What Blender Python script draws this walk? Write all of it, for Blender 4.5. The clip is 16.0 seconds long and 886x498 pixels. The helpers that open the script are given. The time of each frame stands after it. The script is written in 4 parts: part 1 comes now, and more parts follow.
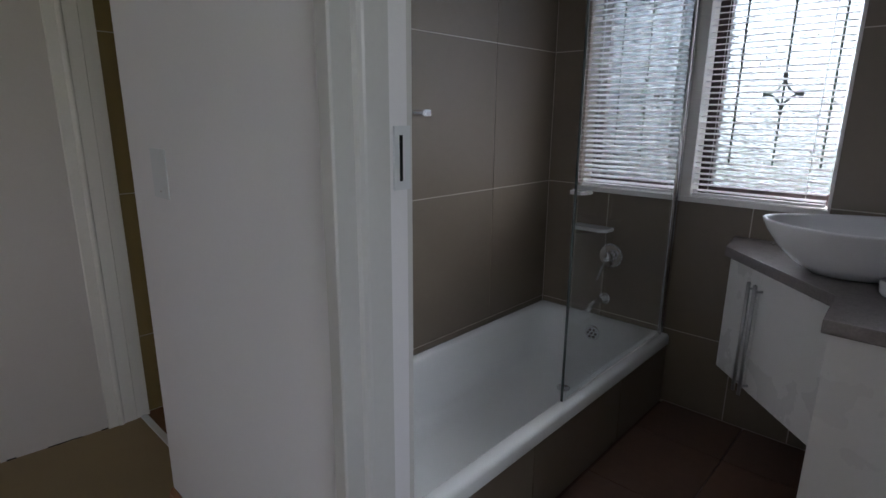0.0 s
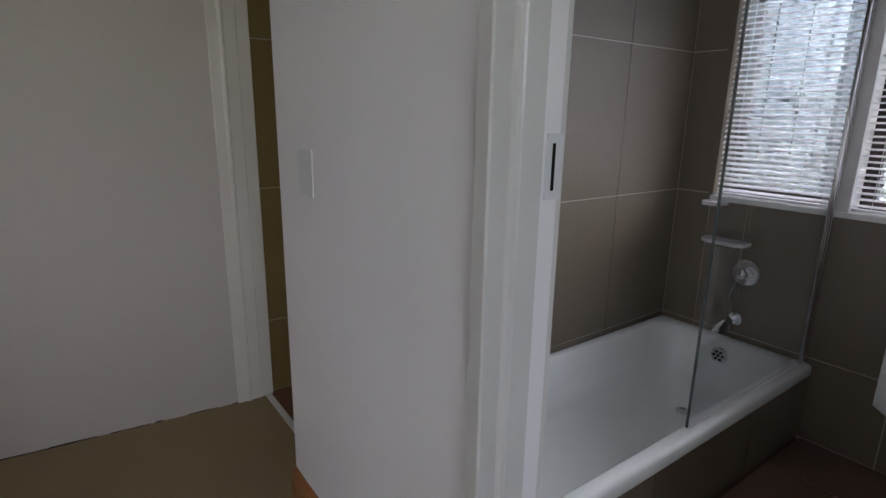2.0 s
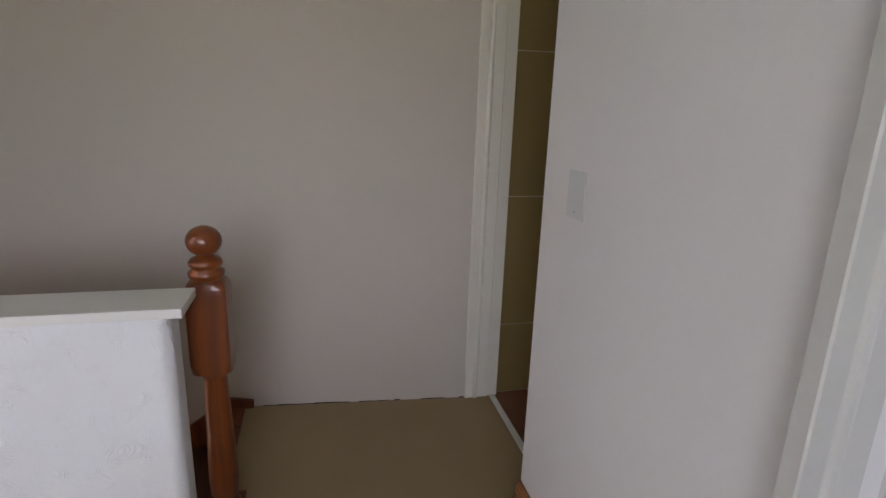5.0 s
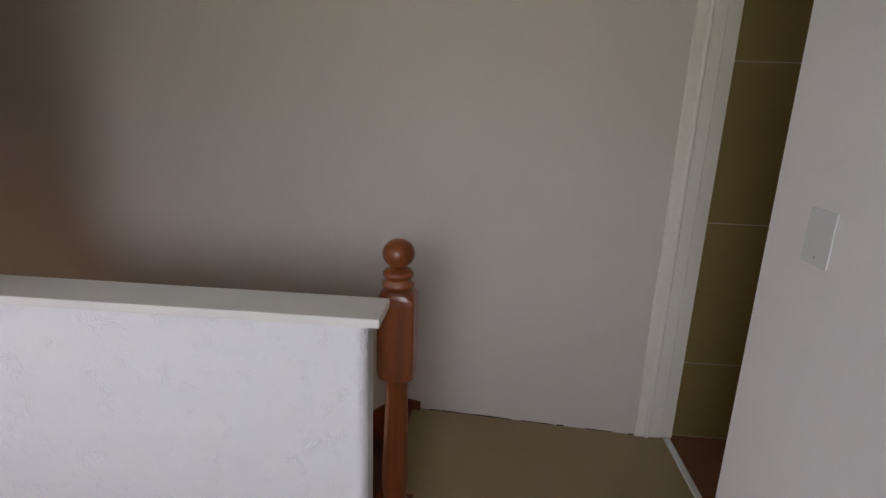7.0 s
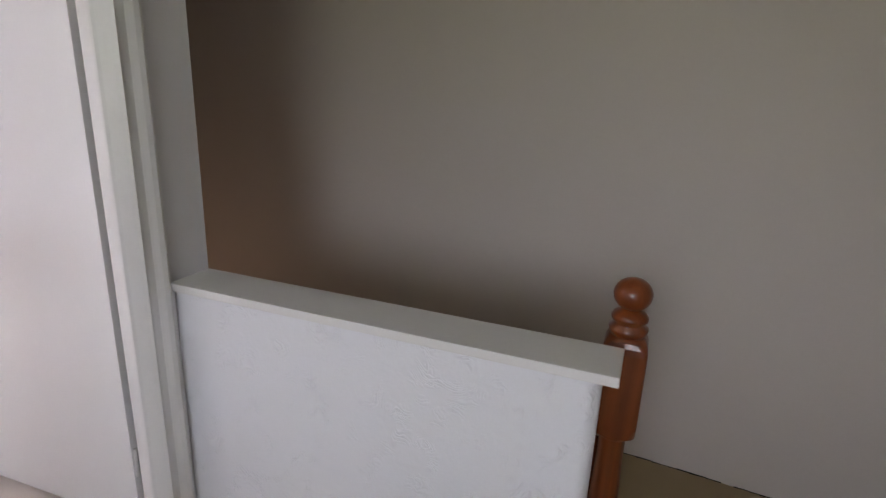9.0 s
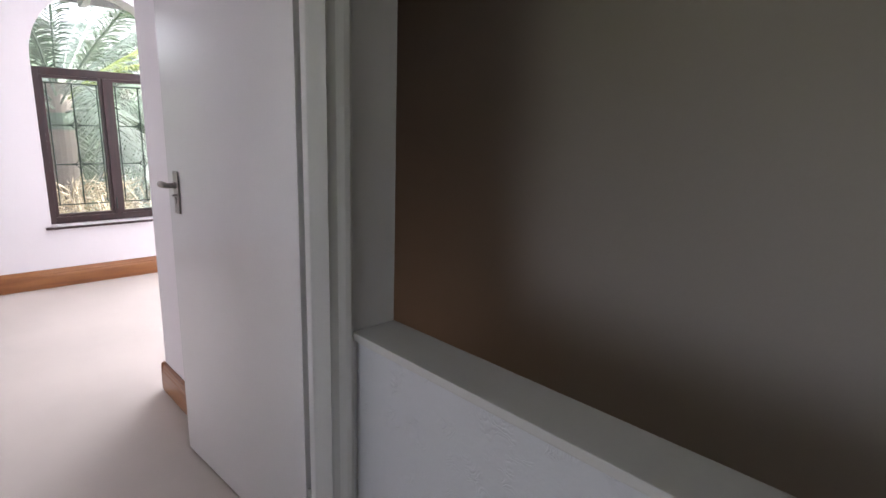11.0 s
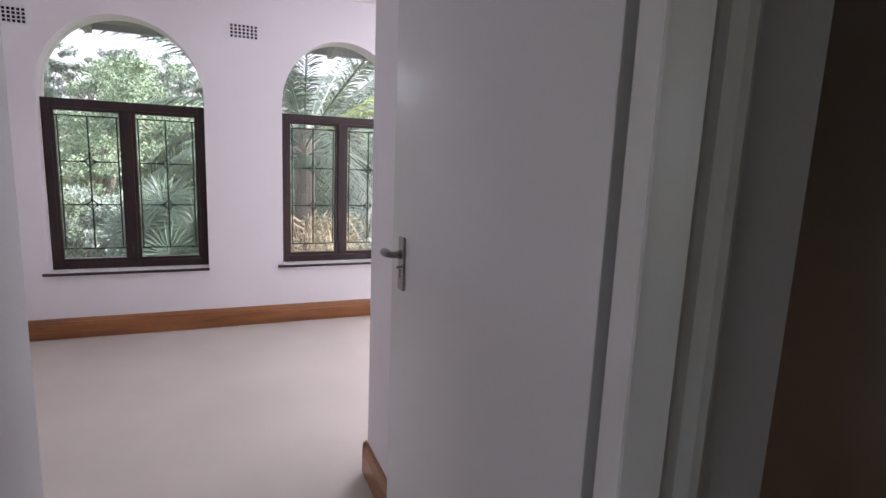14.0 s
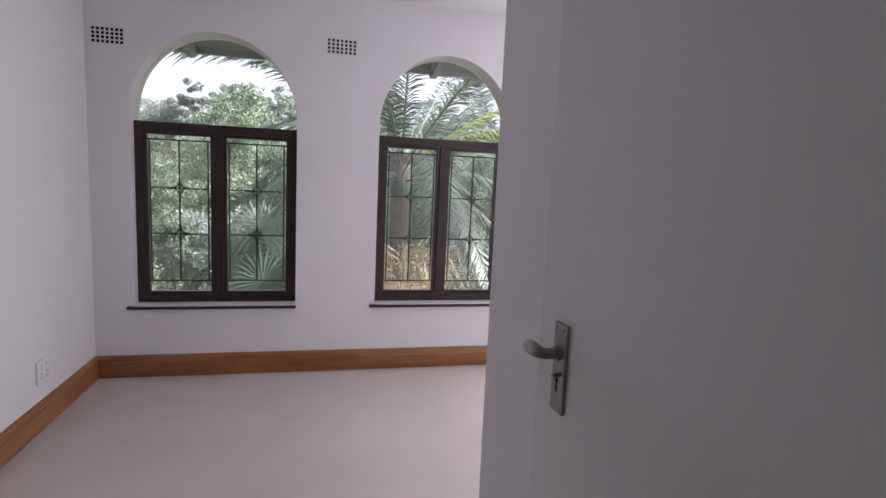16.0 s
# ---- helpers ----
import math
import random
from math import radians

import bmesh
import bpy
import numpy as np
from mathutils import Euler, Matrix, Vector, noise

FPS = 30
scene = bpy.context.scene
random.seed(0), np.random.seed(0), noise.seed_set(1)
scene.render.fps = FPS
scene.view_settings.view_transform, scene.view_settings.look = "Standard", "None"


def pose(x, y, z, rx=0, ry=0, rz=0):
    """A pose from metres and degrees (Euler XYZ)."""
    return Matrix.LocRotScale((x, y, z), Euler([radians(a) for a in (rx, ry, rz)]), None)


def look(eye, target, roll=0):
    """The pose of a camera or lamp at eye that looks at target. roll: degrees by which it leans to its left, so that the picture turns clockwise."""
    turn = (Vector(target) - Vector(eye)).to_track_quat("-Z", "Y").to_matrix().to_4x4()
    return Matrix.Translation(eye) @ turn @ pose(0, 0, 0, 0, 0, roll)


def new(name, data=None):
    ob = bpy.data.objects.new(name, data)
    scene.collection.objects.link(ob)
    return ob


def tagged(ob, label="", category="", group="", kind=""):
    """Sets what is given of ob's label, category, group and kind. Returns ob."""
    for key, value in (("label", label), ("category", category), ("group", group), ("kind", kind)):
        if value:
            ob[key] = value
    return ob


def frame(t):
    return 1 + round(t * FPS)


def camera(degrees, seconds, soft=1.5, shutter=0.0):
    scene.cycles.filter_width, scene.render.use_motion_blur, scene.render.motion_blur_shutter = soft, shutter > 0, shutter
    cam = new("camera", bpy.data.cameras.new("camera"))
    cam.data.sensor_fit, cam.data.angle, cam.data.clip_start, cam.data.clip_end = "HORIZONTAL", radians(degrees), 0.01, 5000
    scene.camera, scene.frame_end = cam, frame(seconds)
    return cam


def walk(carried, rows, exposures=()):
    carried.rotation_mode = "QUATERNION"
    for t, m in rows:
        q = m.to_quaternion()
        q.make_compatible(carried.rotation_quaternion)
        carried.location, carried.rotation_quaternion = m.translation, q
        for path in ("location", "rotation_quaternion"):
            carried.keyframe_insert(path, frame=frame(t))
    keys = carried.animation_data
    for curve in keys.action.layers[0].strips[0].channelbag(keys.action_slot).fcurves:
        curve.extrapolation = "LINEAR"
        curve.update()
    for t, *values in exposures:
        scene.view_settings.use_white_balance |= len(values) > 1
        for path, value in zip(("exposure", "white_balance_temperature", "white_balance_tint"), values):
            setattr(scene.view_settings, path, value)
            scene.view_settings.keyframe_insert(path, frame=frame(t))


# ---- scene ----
cam = camera(79.19, 16.0)
# seconds, x, y, z, and the Euler angles in degrees
PATH = [
    (0.0, -0.470, -2.335, 1.259, 75.939, -0.439, -46.896),
    (0.5, -0.477, -2.332, 1.261, 75.996, -0.539, -44.863),
    (1.0, -0.486, -2.314, 1.263, 75.971, -0.641, -42.383),
    (1.5, -0.498, -2.292, 1.266, 75.859, -0.843, -39.136),
    (2.0, -0.512, -2.273, 1.269, 75.790, -0.943, -35.877),
    (2.5, -0.529, -2.253, 1.276, 75.668, -1.089, -32.467),
    (3.0, -0.551, -2.237, 1.282, 75.541, -1.262, -28.072),
    (3.5, -0.570, -2.231, 1.286, 75.621, -1.466, -24.189),
    (4.0, -0.581, -2.216, 1.297, 75.367, -1.593, -20.431),
    (6.5, -0.664, -2.115, 1.342, 74.965, -1.993, -0.068),
    (7.0, -0.695, -2.106, 1.355, 74.951, -2.063, 4.421),
    (7.5, -0.754, -2.085, 1.385, 74.133, -2.104, 8.511),
    (8.0, -0.817, -2.061, 1.391, 74.052, -2.160, 12.986),
    (8.5, -0.886, -2.030, 1.395, 73.731, -2.342, 16.939),
    (11.0, -0.969, -1.727, 1.417, 77.127, -1.850, 46.330),
    (11.5, -1.064, -1.690, 1.409, 78.002, -2.109, 52.631),
    (12.0, -1.169, -1.662, 1.408, 78.843, -2.200, 56.602),
    (12.5, -1.305, -1.636, 1.419, 79.434, -2.298, 59.305),
    (13.0, -1.416, -1.627, 1.422, 80.014, -2.397, 61.616),
    (13.5, -1.519, -1.600, 1.434, 80.240, -2.252, 64.220),
    (14.0, -1.634, -1.557, 1.454, 80.474, -2.321, 67.232),
    (14.5, -1.757, -1.511, 1.465, 80.725, -2.332, 71.073),
    (15.0, -1.902, -1.489, 1.464, 81.077, -2.296, 74.332),
    (15.5, -2.106, -1.476, 1.464, 81.853, -2.384, 76.018),
    (16.0, -2.294, -1.469, 1.458, 82.815, -2.548, 77.051),
]
EXPOSURES = [(0.0, 2.7, 6150, 15), (1.5, 2.9, 6200, 16), (3.5, 3.63, 6400, 18), (7.0, 3.6, 6500, 19), (8.5, 3.5, 6500, 18), (11.0, 2.4, 6350, 17), (12.5, 1.95, 6350, 19), (14.5, 1.5, 6250, 20), (16.0, 1.15, 6250, 20)]
walk(cam, [(r[0], pose(*r[1:])) for r in PATH], EXPOSURES)

# ---------- plan, in metres ----------
XL = -2.135
YF = -0.94
YB = -0.79
ZC = 0.859
CR = -0.919
NX = -0.899
Y2 = -0.79
XB = -6.3
WREC = 0.08
YL = -2.948
HS = 0.155
KX = -3.85
KY = -0.945
HX = -3.14
HZT = 1.22
HZB = 1.058
BY = -0.899
BO = -1.564
ZR = 0.327
XBW = 1.839
TZ = 1.547
TX = 1.388
PY = -0.985
PZ = 1.12
FW0 = 0.0
FWS = 0.088
SZ = 1.192
NEWX = -0.918
NEWY = -0.657
NEWZ = 0.988
OVY = -1.235
OVZ = 0.262
CZ = 0.804
SKY = 0.15
SUN = 5.0
LBED = 38
LBATH = 22
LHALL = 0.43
LDOWN = 0.9
PALX = -10.4
PALY = -0.25
Y1 = -1.7
D2X = 0.045
D2Y = -0.012
DYL = -1.885
DYJ = -1.762
PASX = -2.81
HINGEX = -2.298
HINGEY = -1.0
LEAFY0 = -1.048
LEAFX0 = -3.228
W1Y0 = -2.698
W1Y1 = -1.624
W2Y0 = -1.042
W2Y1 = -0.02
WZ0 = 0.505
WZT = 1.778
WSP = 1.832
AR = 0.55
V1Y0 = -2.9
V1Y1 = -2.722
V2Y0 = -1.418
V2Y1 = -1.228
VZ0 = 2.252
VZ1 = 2.342
SOX = -5.58
SOZ = 0.32
BWZ0 = 0.938
BWZ1 = 2.0
BWY0 = -2.055
BWY1 = -1.06
BWM = -1.549
TYW = -1.817
SX = 0.111
SCX = 0.988
SCY = -1.525
MIY = -1.253
MIZ = 0.628
SPY = -1.238
SPZ = 0.415
SH1Y = -1.165
SH1Z = 0.75
SH2Y = -1.095
SH2Z = 0.91
HKX = 0.93
HKZ = 1.265
ZBB = 0.06
CTX = 1.62
CTY = -1.795
CIX = 1.222
CIY = -2.176
CNX = 0.995
CNY = -2.183
CABZ = 0.342
BSL = 0.28
BSW = 0.19
BSH = 0.15
BSX = 1.5
BSY = -2.2
BSR = -1.05
# ---------- world, sun, light ----------
world = bpy.data.worlds.new("world")
scene.world = world
world.use_nodes = True
wn = world.node_tree
sky = wn.nodes.new("ShaderNodeTexSky")
sky.sky_type, sky.sun_disc = "NISHITA", False
sky.sun_elevation, sky.sun_rotation = radians(49), radians(13)
sky.air_density, sky.dust_density = 1.0, 3.0
wn.nodes["Background"].inputs["Strength"].default_value = SKY
haze = wn.nodes.new("ShaderNodeHueSaturation")
haze.inputs["Saturation"].default_value, haze.inputs["Value"].default_value = 0.3, 1.1
wn.links.new(sky.outputs[0], haze.inputs["Color"])
wn.links.new(haze.outputs[0], wn.nodes["Background"].inputs["Color"])
sun = new("sun", bpy.data.lights.new("sun", "SUN"))
sun.data.energy, sun.data.angle, sun.data.color = SUN, radians(12), (1.0, 0.96, 0.9)
sun.matrix_world = look((0, 0, 20), (-4.0, -17, 0))


def area_lamp(name, x, y, z, target, w, h, power, color=(0.95, 0.97, 1.0)):
    """An area lamp that stands in for daylight or fills in light."""
    ob = new(name, bpy.data.lights.new(name, "AREA"))
    ob.data.shape, ob.data.size, ob.data.size_y, ob.data.energy, ob.data.color = "RECTANGLE", w, h, power, color
    ob.matrix_world = look((x, y, z), target)
    return ob


# ---------- materials ----------
def material(name, color, rough=0.6, metal=0.0, vary=0.08, scale=6.0, grain=60.0, bump=0.15, spec=0.5, islands=0.0, coat=0.0, tint=None):
    """A surface with two scales of colour variation, roughness variation and fine relief."""
    m = bpy.data.materials.new(name)
    m.use_nodes = True
    t, nn = m.node_tree, m.node_tree.nodes
    b = nn["Principled BSDF"]
    co = nn.new("ShaderNodeTexCoord")
    big, fine = nn.new("ShaderNodeTexNoise"), nn.new("ShaderNodeTexNoise")
    big.inputs["Scale"].default_value, fine.inputs["Scale"].default_value = scale, grain
    big.inputs["Detail"].default_value, fine.inputs["Detail"].default_value = 5, 4
    for n in (big, fine):
        t.links.new(co.outputs["Object"], n.inputs["Vector"])
    ramp = nn.new("ShaderNodeMapRange")
    ramp.inputs["To Min"].default_value, ramp.inputs["To Max"].default_value = 1 - vary, 1 + vary
    t.links.new(big.outputs["Fac"], ramp.inputs["Value"])
    fr = nn.new("ShaderNodeMapRange")
    fr.inputs["To Min"].default_value, fr.inputs["To Max"].default_value = 1 - vary * 0.7, 1 + vary * 0.7
    t.links.new(fine.outputs["Fac"], fr.inputs["Value"])
    mul = nn.new("ShaderNodeMath")
    mul.operation = "MULTIPLY"
    t.links.new(ramp.outputs[0], mul.inputs[0])
    t.links.new(fr.outputs[0], mul.inputs[1])
    last = mul
    if islands:
        info = nn.new("ShaderNodeObjectInfo")
        ir = nn.new("ShaderNodeMapRange")
        ir.inputs["To Min"].default_value, ir.inputs["To Max"].default_value = 1 - islands, 1 + islands
        t.links.new(info.outputs["Random"], ir.inputs["Value"])
        geo = nn.new("ShaderNodeNewGeometry")
        gr = nn.new("ShaderNodeMapRange")
        gr.inputs["To Min"].default_value, gr.inputs["To Max"].default_value = 1 - islands, 1 + islands
        t.links.new(geo.outputs["Random Per Island"], gr.inputs["Value"])
        m2, m3 = nn.new("ShaderNodeMath"), nn.new("ShaderNodeMath")
        m2.operation = m3.operation = "MULTIPLY"
        t.links.new(mul.outputs[0], m2.inputs[0])
        t.links.new(ir.outputs[0], m2.inputs[1])
        t.links.new(m2.outputs[0], m3.inputs[0])
        t.links.new(gr.outputs[0], m3.inputs[1])
        last = m3
    base = nn.new("ShaderNodeMix")
    base.data_type = "RGBA"
    base.inputs[6].default_value, base.inputs[7].default_value = (*color, 1), (*(tint or color), 1)
    t.links.new(big.outputs["Fac"], base.inputs[0])
    hsv = nn.new("ShaderNodeHueSaturation")
    t.links.new(base.outputs[2], hsv.inputs["Color"])
    t.links.new(last.outputs[0], hsv.inputs["Value"])
    t.links.new(hsv.outputs[0], b.inputs["Base Color"])
    rr = nn.new("ShaderNodeMapRange")
    rr.inputs["To Min"].default_value, rr.inputs["To Max"].default_value = max(0.02, rough * 0.85), min(1, rough * 1.15)
    t.links.new(big.outputs["Fac"], rr.inputs["Value"])
    t.links.new(rr.outputs[0], b.inputs["Roughness"])
    b.inputs["Metallic"].default_value = metal
    b.inputs["Specular IOR Level"].default_value = spec
    b.inputs["Coat Weight"].default_value = coat
    if bump:
        bp = nn.new("ShaderNodeBump")
        bp.inputs["Strength"].default_value, bp.inputs["Distance"].default_value = bump, 0.004
        t.links.new(fine.outputs["Fac"], bp.inputs["Height"])
        t.links.new(bp.outputs[0], b.inputs["Normal"])
    return m


def wood(name, a, b_, rough=0.35, axis=0, coat=0.3, scale=1.0):
    """Timber with stretched grain along one axis and a varnish."""
    m = material(name, a, rough, vary=0.12, scale=5, grain=40, bump=0.08, coat=coat)
    t, nn = m.node_tree, m.node_tree.nodes
    co = next(n for n in nn if n.bl_idname == "ShaderNodeTexCoord")
    mp = nn.new("ShaderNodeMapping")
    s = [22 * scale] * 3
    s[axis] = 1.6 * scale
    mp.inputs["Scale"].default_value = s
    g = nn.new("ShaderNodeTexNoise")
    g.inputs["Scale"].default_value, g.inputs["Detail"].default_value, g.inputs["Distortion"].default_value = 1.0, 6, 0.6
    t.links.new(co.outputs["Object"], mp.inputs["Vector"])
    t.links.new(mp.outputs[0], g.inputs["Vector"])
    base = next(n for n in nn if n.bl_idname == "ShaderNodeMix")
    base.inputs[6].default_value, base.inputs[7].default_value = (*a, 1), (*b_, 1)
    cr = nn.new("ShaderNodeMapRange")
    cr.inputs["From Min"].default_value, cr.inputs["From Max"].default_value = 0.35, 0.65
    t.links.new(g.outputs["Fac"], cr.inputs["Value"])
    t.links.new(cr.outputs[0], base.inputs[0])
    return m


def plaster_material(name, color, strength, size):
    """Hand-trowelled plaster: swirled relief under paint."""
    m = material(name, color, 0.62, vary=0.03, scale=3, grain=140, bump=0.0)
    t, nn = m.node_tree, m.node_tree.nodes
    co = next(n for n in nn if n.bl_idname == "ShaderNodeTexCoord")
    a, c = nn.new("ShaderNodeTexNoise"), nn.new("ShaderNodeTexNoise")
    a.inputs["Scale"].default_value, a.inputs["Detail"].default_value, a.inputs["Distortion"].default_value = size, 3, 1.6
    c.inputs["Scale"].default_value, c.inputs["Detail"].default_value = size * 7, 5
    add = nn.new("ShaderNodeMath")
    add.operation = "MULTIPLY_ADD"
    add.inputs[1].default_value = 0.35
    for n in (a, c):
        t.links.new(co.outputs["Object"], n.inputs["Vector"])
    t.links.new(c.outputs["Fac"], add.inputs[0])
    t.links.new(a.outputs["Fac"], add.inputs[2])
    bp = nn.new("ShaderNodeBump")
    bp.inputs["Strength"].default_value, bp.inputs["Distance"].default_value = strength, 0.01
    t.links.new(add.outputs[0], bp.inputs["Height"])
    t.links.new(bp.outputs[0], nn["Principled BSDF"].inputs["Normal"])
    return m


def trowelled_material(name, color):
    """Painted plaster with scattered comb marks and smooth places between."""
    m = plaster_material(name, color, 0.22, 11)
    t, nn = m.node_tree, m.node_tree.nodes
    co = next(n for n in nn if n.bl_idname == "ShaderNodeTexCoord")
    patch, swirl, wave = nn.new("ShaderNodeTexNoise"), nn.new("ShaderNodeTexNoise"), nn.new("ShaderNodeTexWave")
    patch.inputs["Scale"].default_value, patch.inputs["Detail"].default_value = 13.0, 2
    swirl.inputs["Scale"].default_value = 5.0
    wave.wave_type, wave.inputs["Scale"].default_value, wave.inputs["Distortion"].default_value = "RINGS", 13.0, 9.0
    wave.inputs["Detail"].default_value, wave.inputs["Detail Scale"].default_value = 2.0, 1.4
    for n in (patch, swirl):
        t.links.new(co.outputs["Object"], n.inputs["Vector"])
    t.links.new(swirl.outputs["Color"], wave.inputs["Vector"])
    cut = nn.new("ShaderNodeMapRange")
    cut.inputs["From Min"].default_value, cut.inputs["From Max"].default_value = 0.51, 0.70
    t.links.new(patch.outputs["Fac"], cut.inputs["Value"])
    mul = nn.new("ShaderNodeMath")
    mul.operation = "MULTIPLY"
    t.links.new(cut.outputs[0], mul.inputs[0])
    t.links.new(wave.outputs["Fac"], mul.inputs[1])
    old = next(n for n in nn if n.bl_idname == "ShaderNodeBump")
    bp = nn.new("ShaderNodeBump")
    bp.inputs["Strength"].default_value, bp.inputs["Distance"].default_value = 0.42, 0.006
    t.links.new(mul.outputs[0], bp.inputs["Height"])
    t.links.new(old.outputs[0], bp.inputs["Normal"])
    t.links.new(bp.outputs[0], nn["Principled BSDF"].inputs["Normal"])
    return m


def glass_material(name, color=(1, 1, 1), rough=0.0, bump=0.0, size=40.0):
    m = bpy.data.materials.new(name)
    m.use_nodes = True
    t, nn = m.node_tree, m.node_tree.nodes
    b = nn["Principled BSDF"]
    b.inputs["Base Color"].default_value = (*color, 1)
    b.inputs["Roughness"].default_value = rough
    b.inputs["Transmission Weight"].default_value = 1.0
    b.inputs["IOR"].default_value = 1.45
    if bump:
        n = nn.new("ShaderNodeTexNoise")
        n.inputs["Scale"].default_value, n.inputs["Detail"].default_value = size, 2
        co = nn.new("ShaderNodeTexCoord")
        mp = nn.new("ShaderNodeMapping")
        mp.inputs["Scale"].default_value = (1, 1, 2.2)
        bp = nn.new("ShaderNodeBump")
        bp.inputs["Strength"].default_value, bp.inputs["Distance"].default_value = bump, 0.02
        t.links.new(co.outputs["Object"], mp.inputs["Vector"])
        t.links.new(mp.outputs[0], n.inputs["Vector"])
        t.links.new(n.outputs["Fac"], bp.inputs["Height"])
        t.links.new(bp.outputs[0], b.inputs["Normal"])
    return m


M_WALL = plaster_material("white_wall_paint", (0.74, 0.735, 0.75), 0.10, 9)
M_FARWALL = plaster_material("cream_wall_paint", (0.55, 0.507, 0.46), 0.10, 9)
M_ROUGH = trowelled_material("trowelled_plaster", (0.76, 0.77, 0.80))
M_BED = plaster_material("bedroom_wall_paint", (0.79, 0.765, 0.79), 0.07, 10)
M_CEIL = material("ceiling_paint", (0.82, 0.82, 0.81), 0.8, vary=0.03)
M_GLOSS = material("gloss_white_paint", (0.72, 0.715, 0.70), 0.32, vary=0.035, scale=4, grain=90, bump=0.04)
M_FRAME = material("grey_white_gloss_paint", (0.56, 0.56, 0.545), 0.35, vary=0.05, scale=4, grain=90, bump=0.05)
M_CREAM = material("cream_gloss_paint", (0.74, 0.71, 0.64), 0.35, vary=0.05, scale=4, grain=90, bump=0.05)
M_STEEL = material("brushed_steel", (0.52, 0.52, 0.53), 0.35, 1.0, vary=0.06, bump=0.0)
M_DOOR = material("door_enamel_paint", (0.77, 0.77, 0.77), 0.20, vary=0.03, scale=3, grain=120, bump=0.05)
M_CARPET_H = material("tan_carpet", (0.37, 0.285, 0.165), 0.95, vary=0.12, scale=3, grain=420, bump=0.8, spec=0.1)
M_CARPET_B = material("beige_carpet", (0.64, 0.575, 0.53), 0.95, vary=0.10, scale=2.2, grain=420, bump=0.8, spec=0.1)
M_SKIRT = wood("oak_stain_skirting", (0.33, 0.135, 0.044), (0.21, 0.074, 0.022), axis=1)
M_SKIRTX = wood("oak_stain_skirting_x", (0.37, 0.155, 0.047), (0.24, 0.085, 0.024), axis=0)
M_NEWEL = wood("varnished_red_wood", (0.23, 0.056, 0.012), (0.12, 0.025, 0.006), 0.32, 2, 0.35)
M_STAIR = wood("dark_stair_wood", (0.12, 0.042, 0.018), (0.06, 0.02, 0.01), 0.3, 1, 0.4)
M_WINWOOD = wood("dark_window_timber", (0.034, 0.011, 0.010), (0.016, 0.006, 0.006), 0.42, 2, 0.1)
M_TILE = material("taupe_wall_tile", (0.180, 0.150, 0.112), 0.34, vary=0.06, scale=2.5, grain=30, bump=0.03, islands=0.04)
M_TILE2 = material("olive_wall_tile", (0.26, 0.19, 0.075), 0.30, vary=0.06, scale=2.5, grain=30, bump=0.03, islands=0.04)
M_GROUT = material("pale_grout", (0.56, 0.52, 0.45), 0.85, vary=0.1, grain=200)
M_FLOORT = material("brown_floor_tile", (0.19, 0.115, 0.085), 0.36, vary=0.2, scale=4, grain=40, bump=0.05, islands=0.12)
M_FLOORR = material("terracotta_floor_tile", (0.20, 0.085, 0.045), 0.45, vary=0.15, scale=4, grain=40, bump=0.05, islands=0.12)
M_BATH = material("bath_enamel", (0.80, 0.83, 0.83), 0.08, vary=0.015, bump=0.0, coat=0.5)
M_CERAMIC = material("basin_ceramic", (0.82, 0.83, 0.85), 0.06, vary=0.015, bump=0.0, coat=0.5)
M_CHROME = material("chrome", (0.75, 0.75, 0.77), 0.12, 1.0, vary=0.03, bump=0.0)
M_NICKEL = material("worn_nickel", (0.36, 0.34, 0.32), 0.34, 1.0, vary=0.12, grain=150, bump=0.08)
M_DARK = material("dark_void", (0.008, 0.008, 0.008), 0.9, vary=0.1, bump=0.0, spec=0.1)
M_STONE = material("grey_speckled_granite", (0.27, 0.25, 0.245), 0.25, vary=0.35, scale=30, grain=160, bump=0.02, coat=0.3, tint=(0.17, 0.155, 0.15))
M_CAB = material("white_cabinet_laminate", (0.76, 0.76, 0.75), 0.28, vary=0.02, bump=0.02)
M_PLASTIC = material("white_plastic", (0.78, 0.78, 0.77), 0.35, vary=0.02, bump=0.02)
M_PLATE = material("grey_white_plate", (0.62, 0.645, 0.665), 0.3, vary=0.02, bump=0.02)
M_SLAT = material("white_blind_slat", (0.84, 0.83, 0.85), 0.35, vary=0.02, bump=0.0)
M_IRON = material("green_black_iron", (0.010, 0.024, 0.018), 0.45, vary=0.2, grain=120)
M_GLASS = glass_material("clear_glass")
M_SCREEN = glass_material("shower_glass", (0.86, 0.895, 0.91))
M_GLASSEDGE = material("dark_green_glass_edge", (0.03, 0.045, 0.04), 0.2, vary=0.1, bump=0.0)
M_GROUT_D = material("brown_grout", (0.13, 0.085, 0.065), 0.85, vary=0.1, grain=200)
# glass kept dark so the lamp and sky behind look less bright
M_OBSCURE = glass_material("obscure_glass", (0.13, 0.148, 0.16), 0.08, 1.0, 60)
# darker copy: the weaker light behind one pane is put into its colour
M_OBSCURE_D = glass_material("dimmed_obscure_glass", (0.028, 0.034, 0.040), 0.08, 1.0, 60)
M_EAVE = material("grey_eave_board", (0.33, 0.33, 0.35), 0.7, vary=0.1)


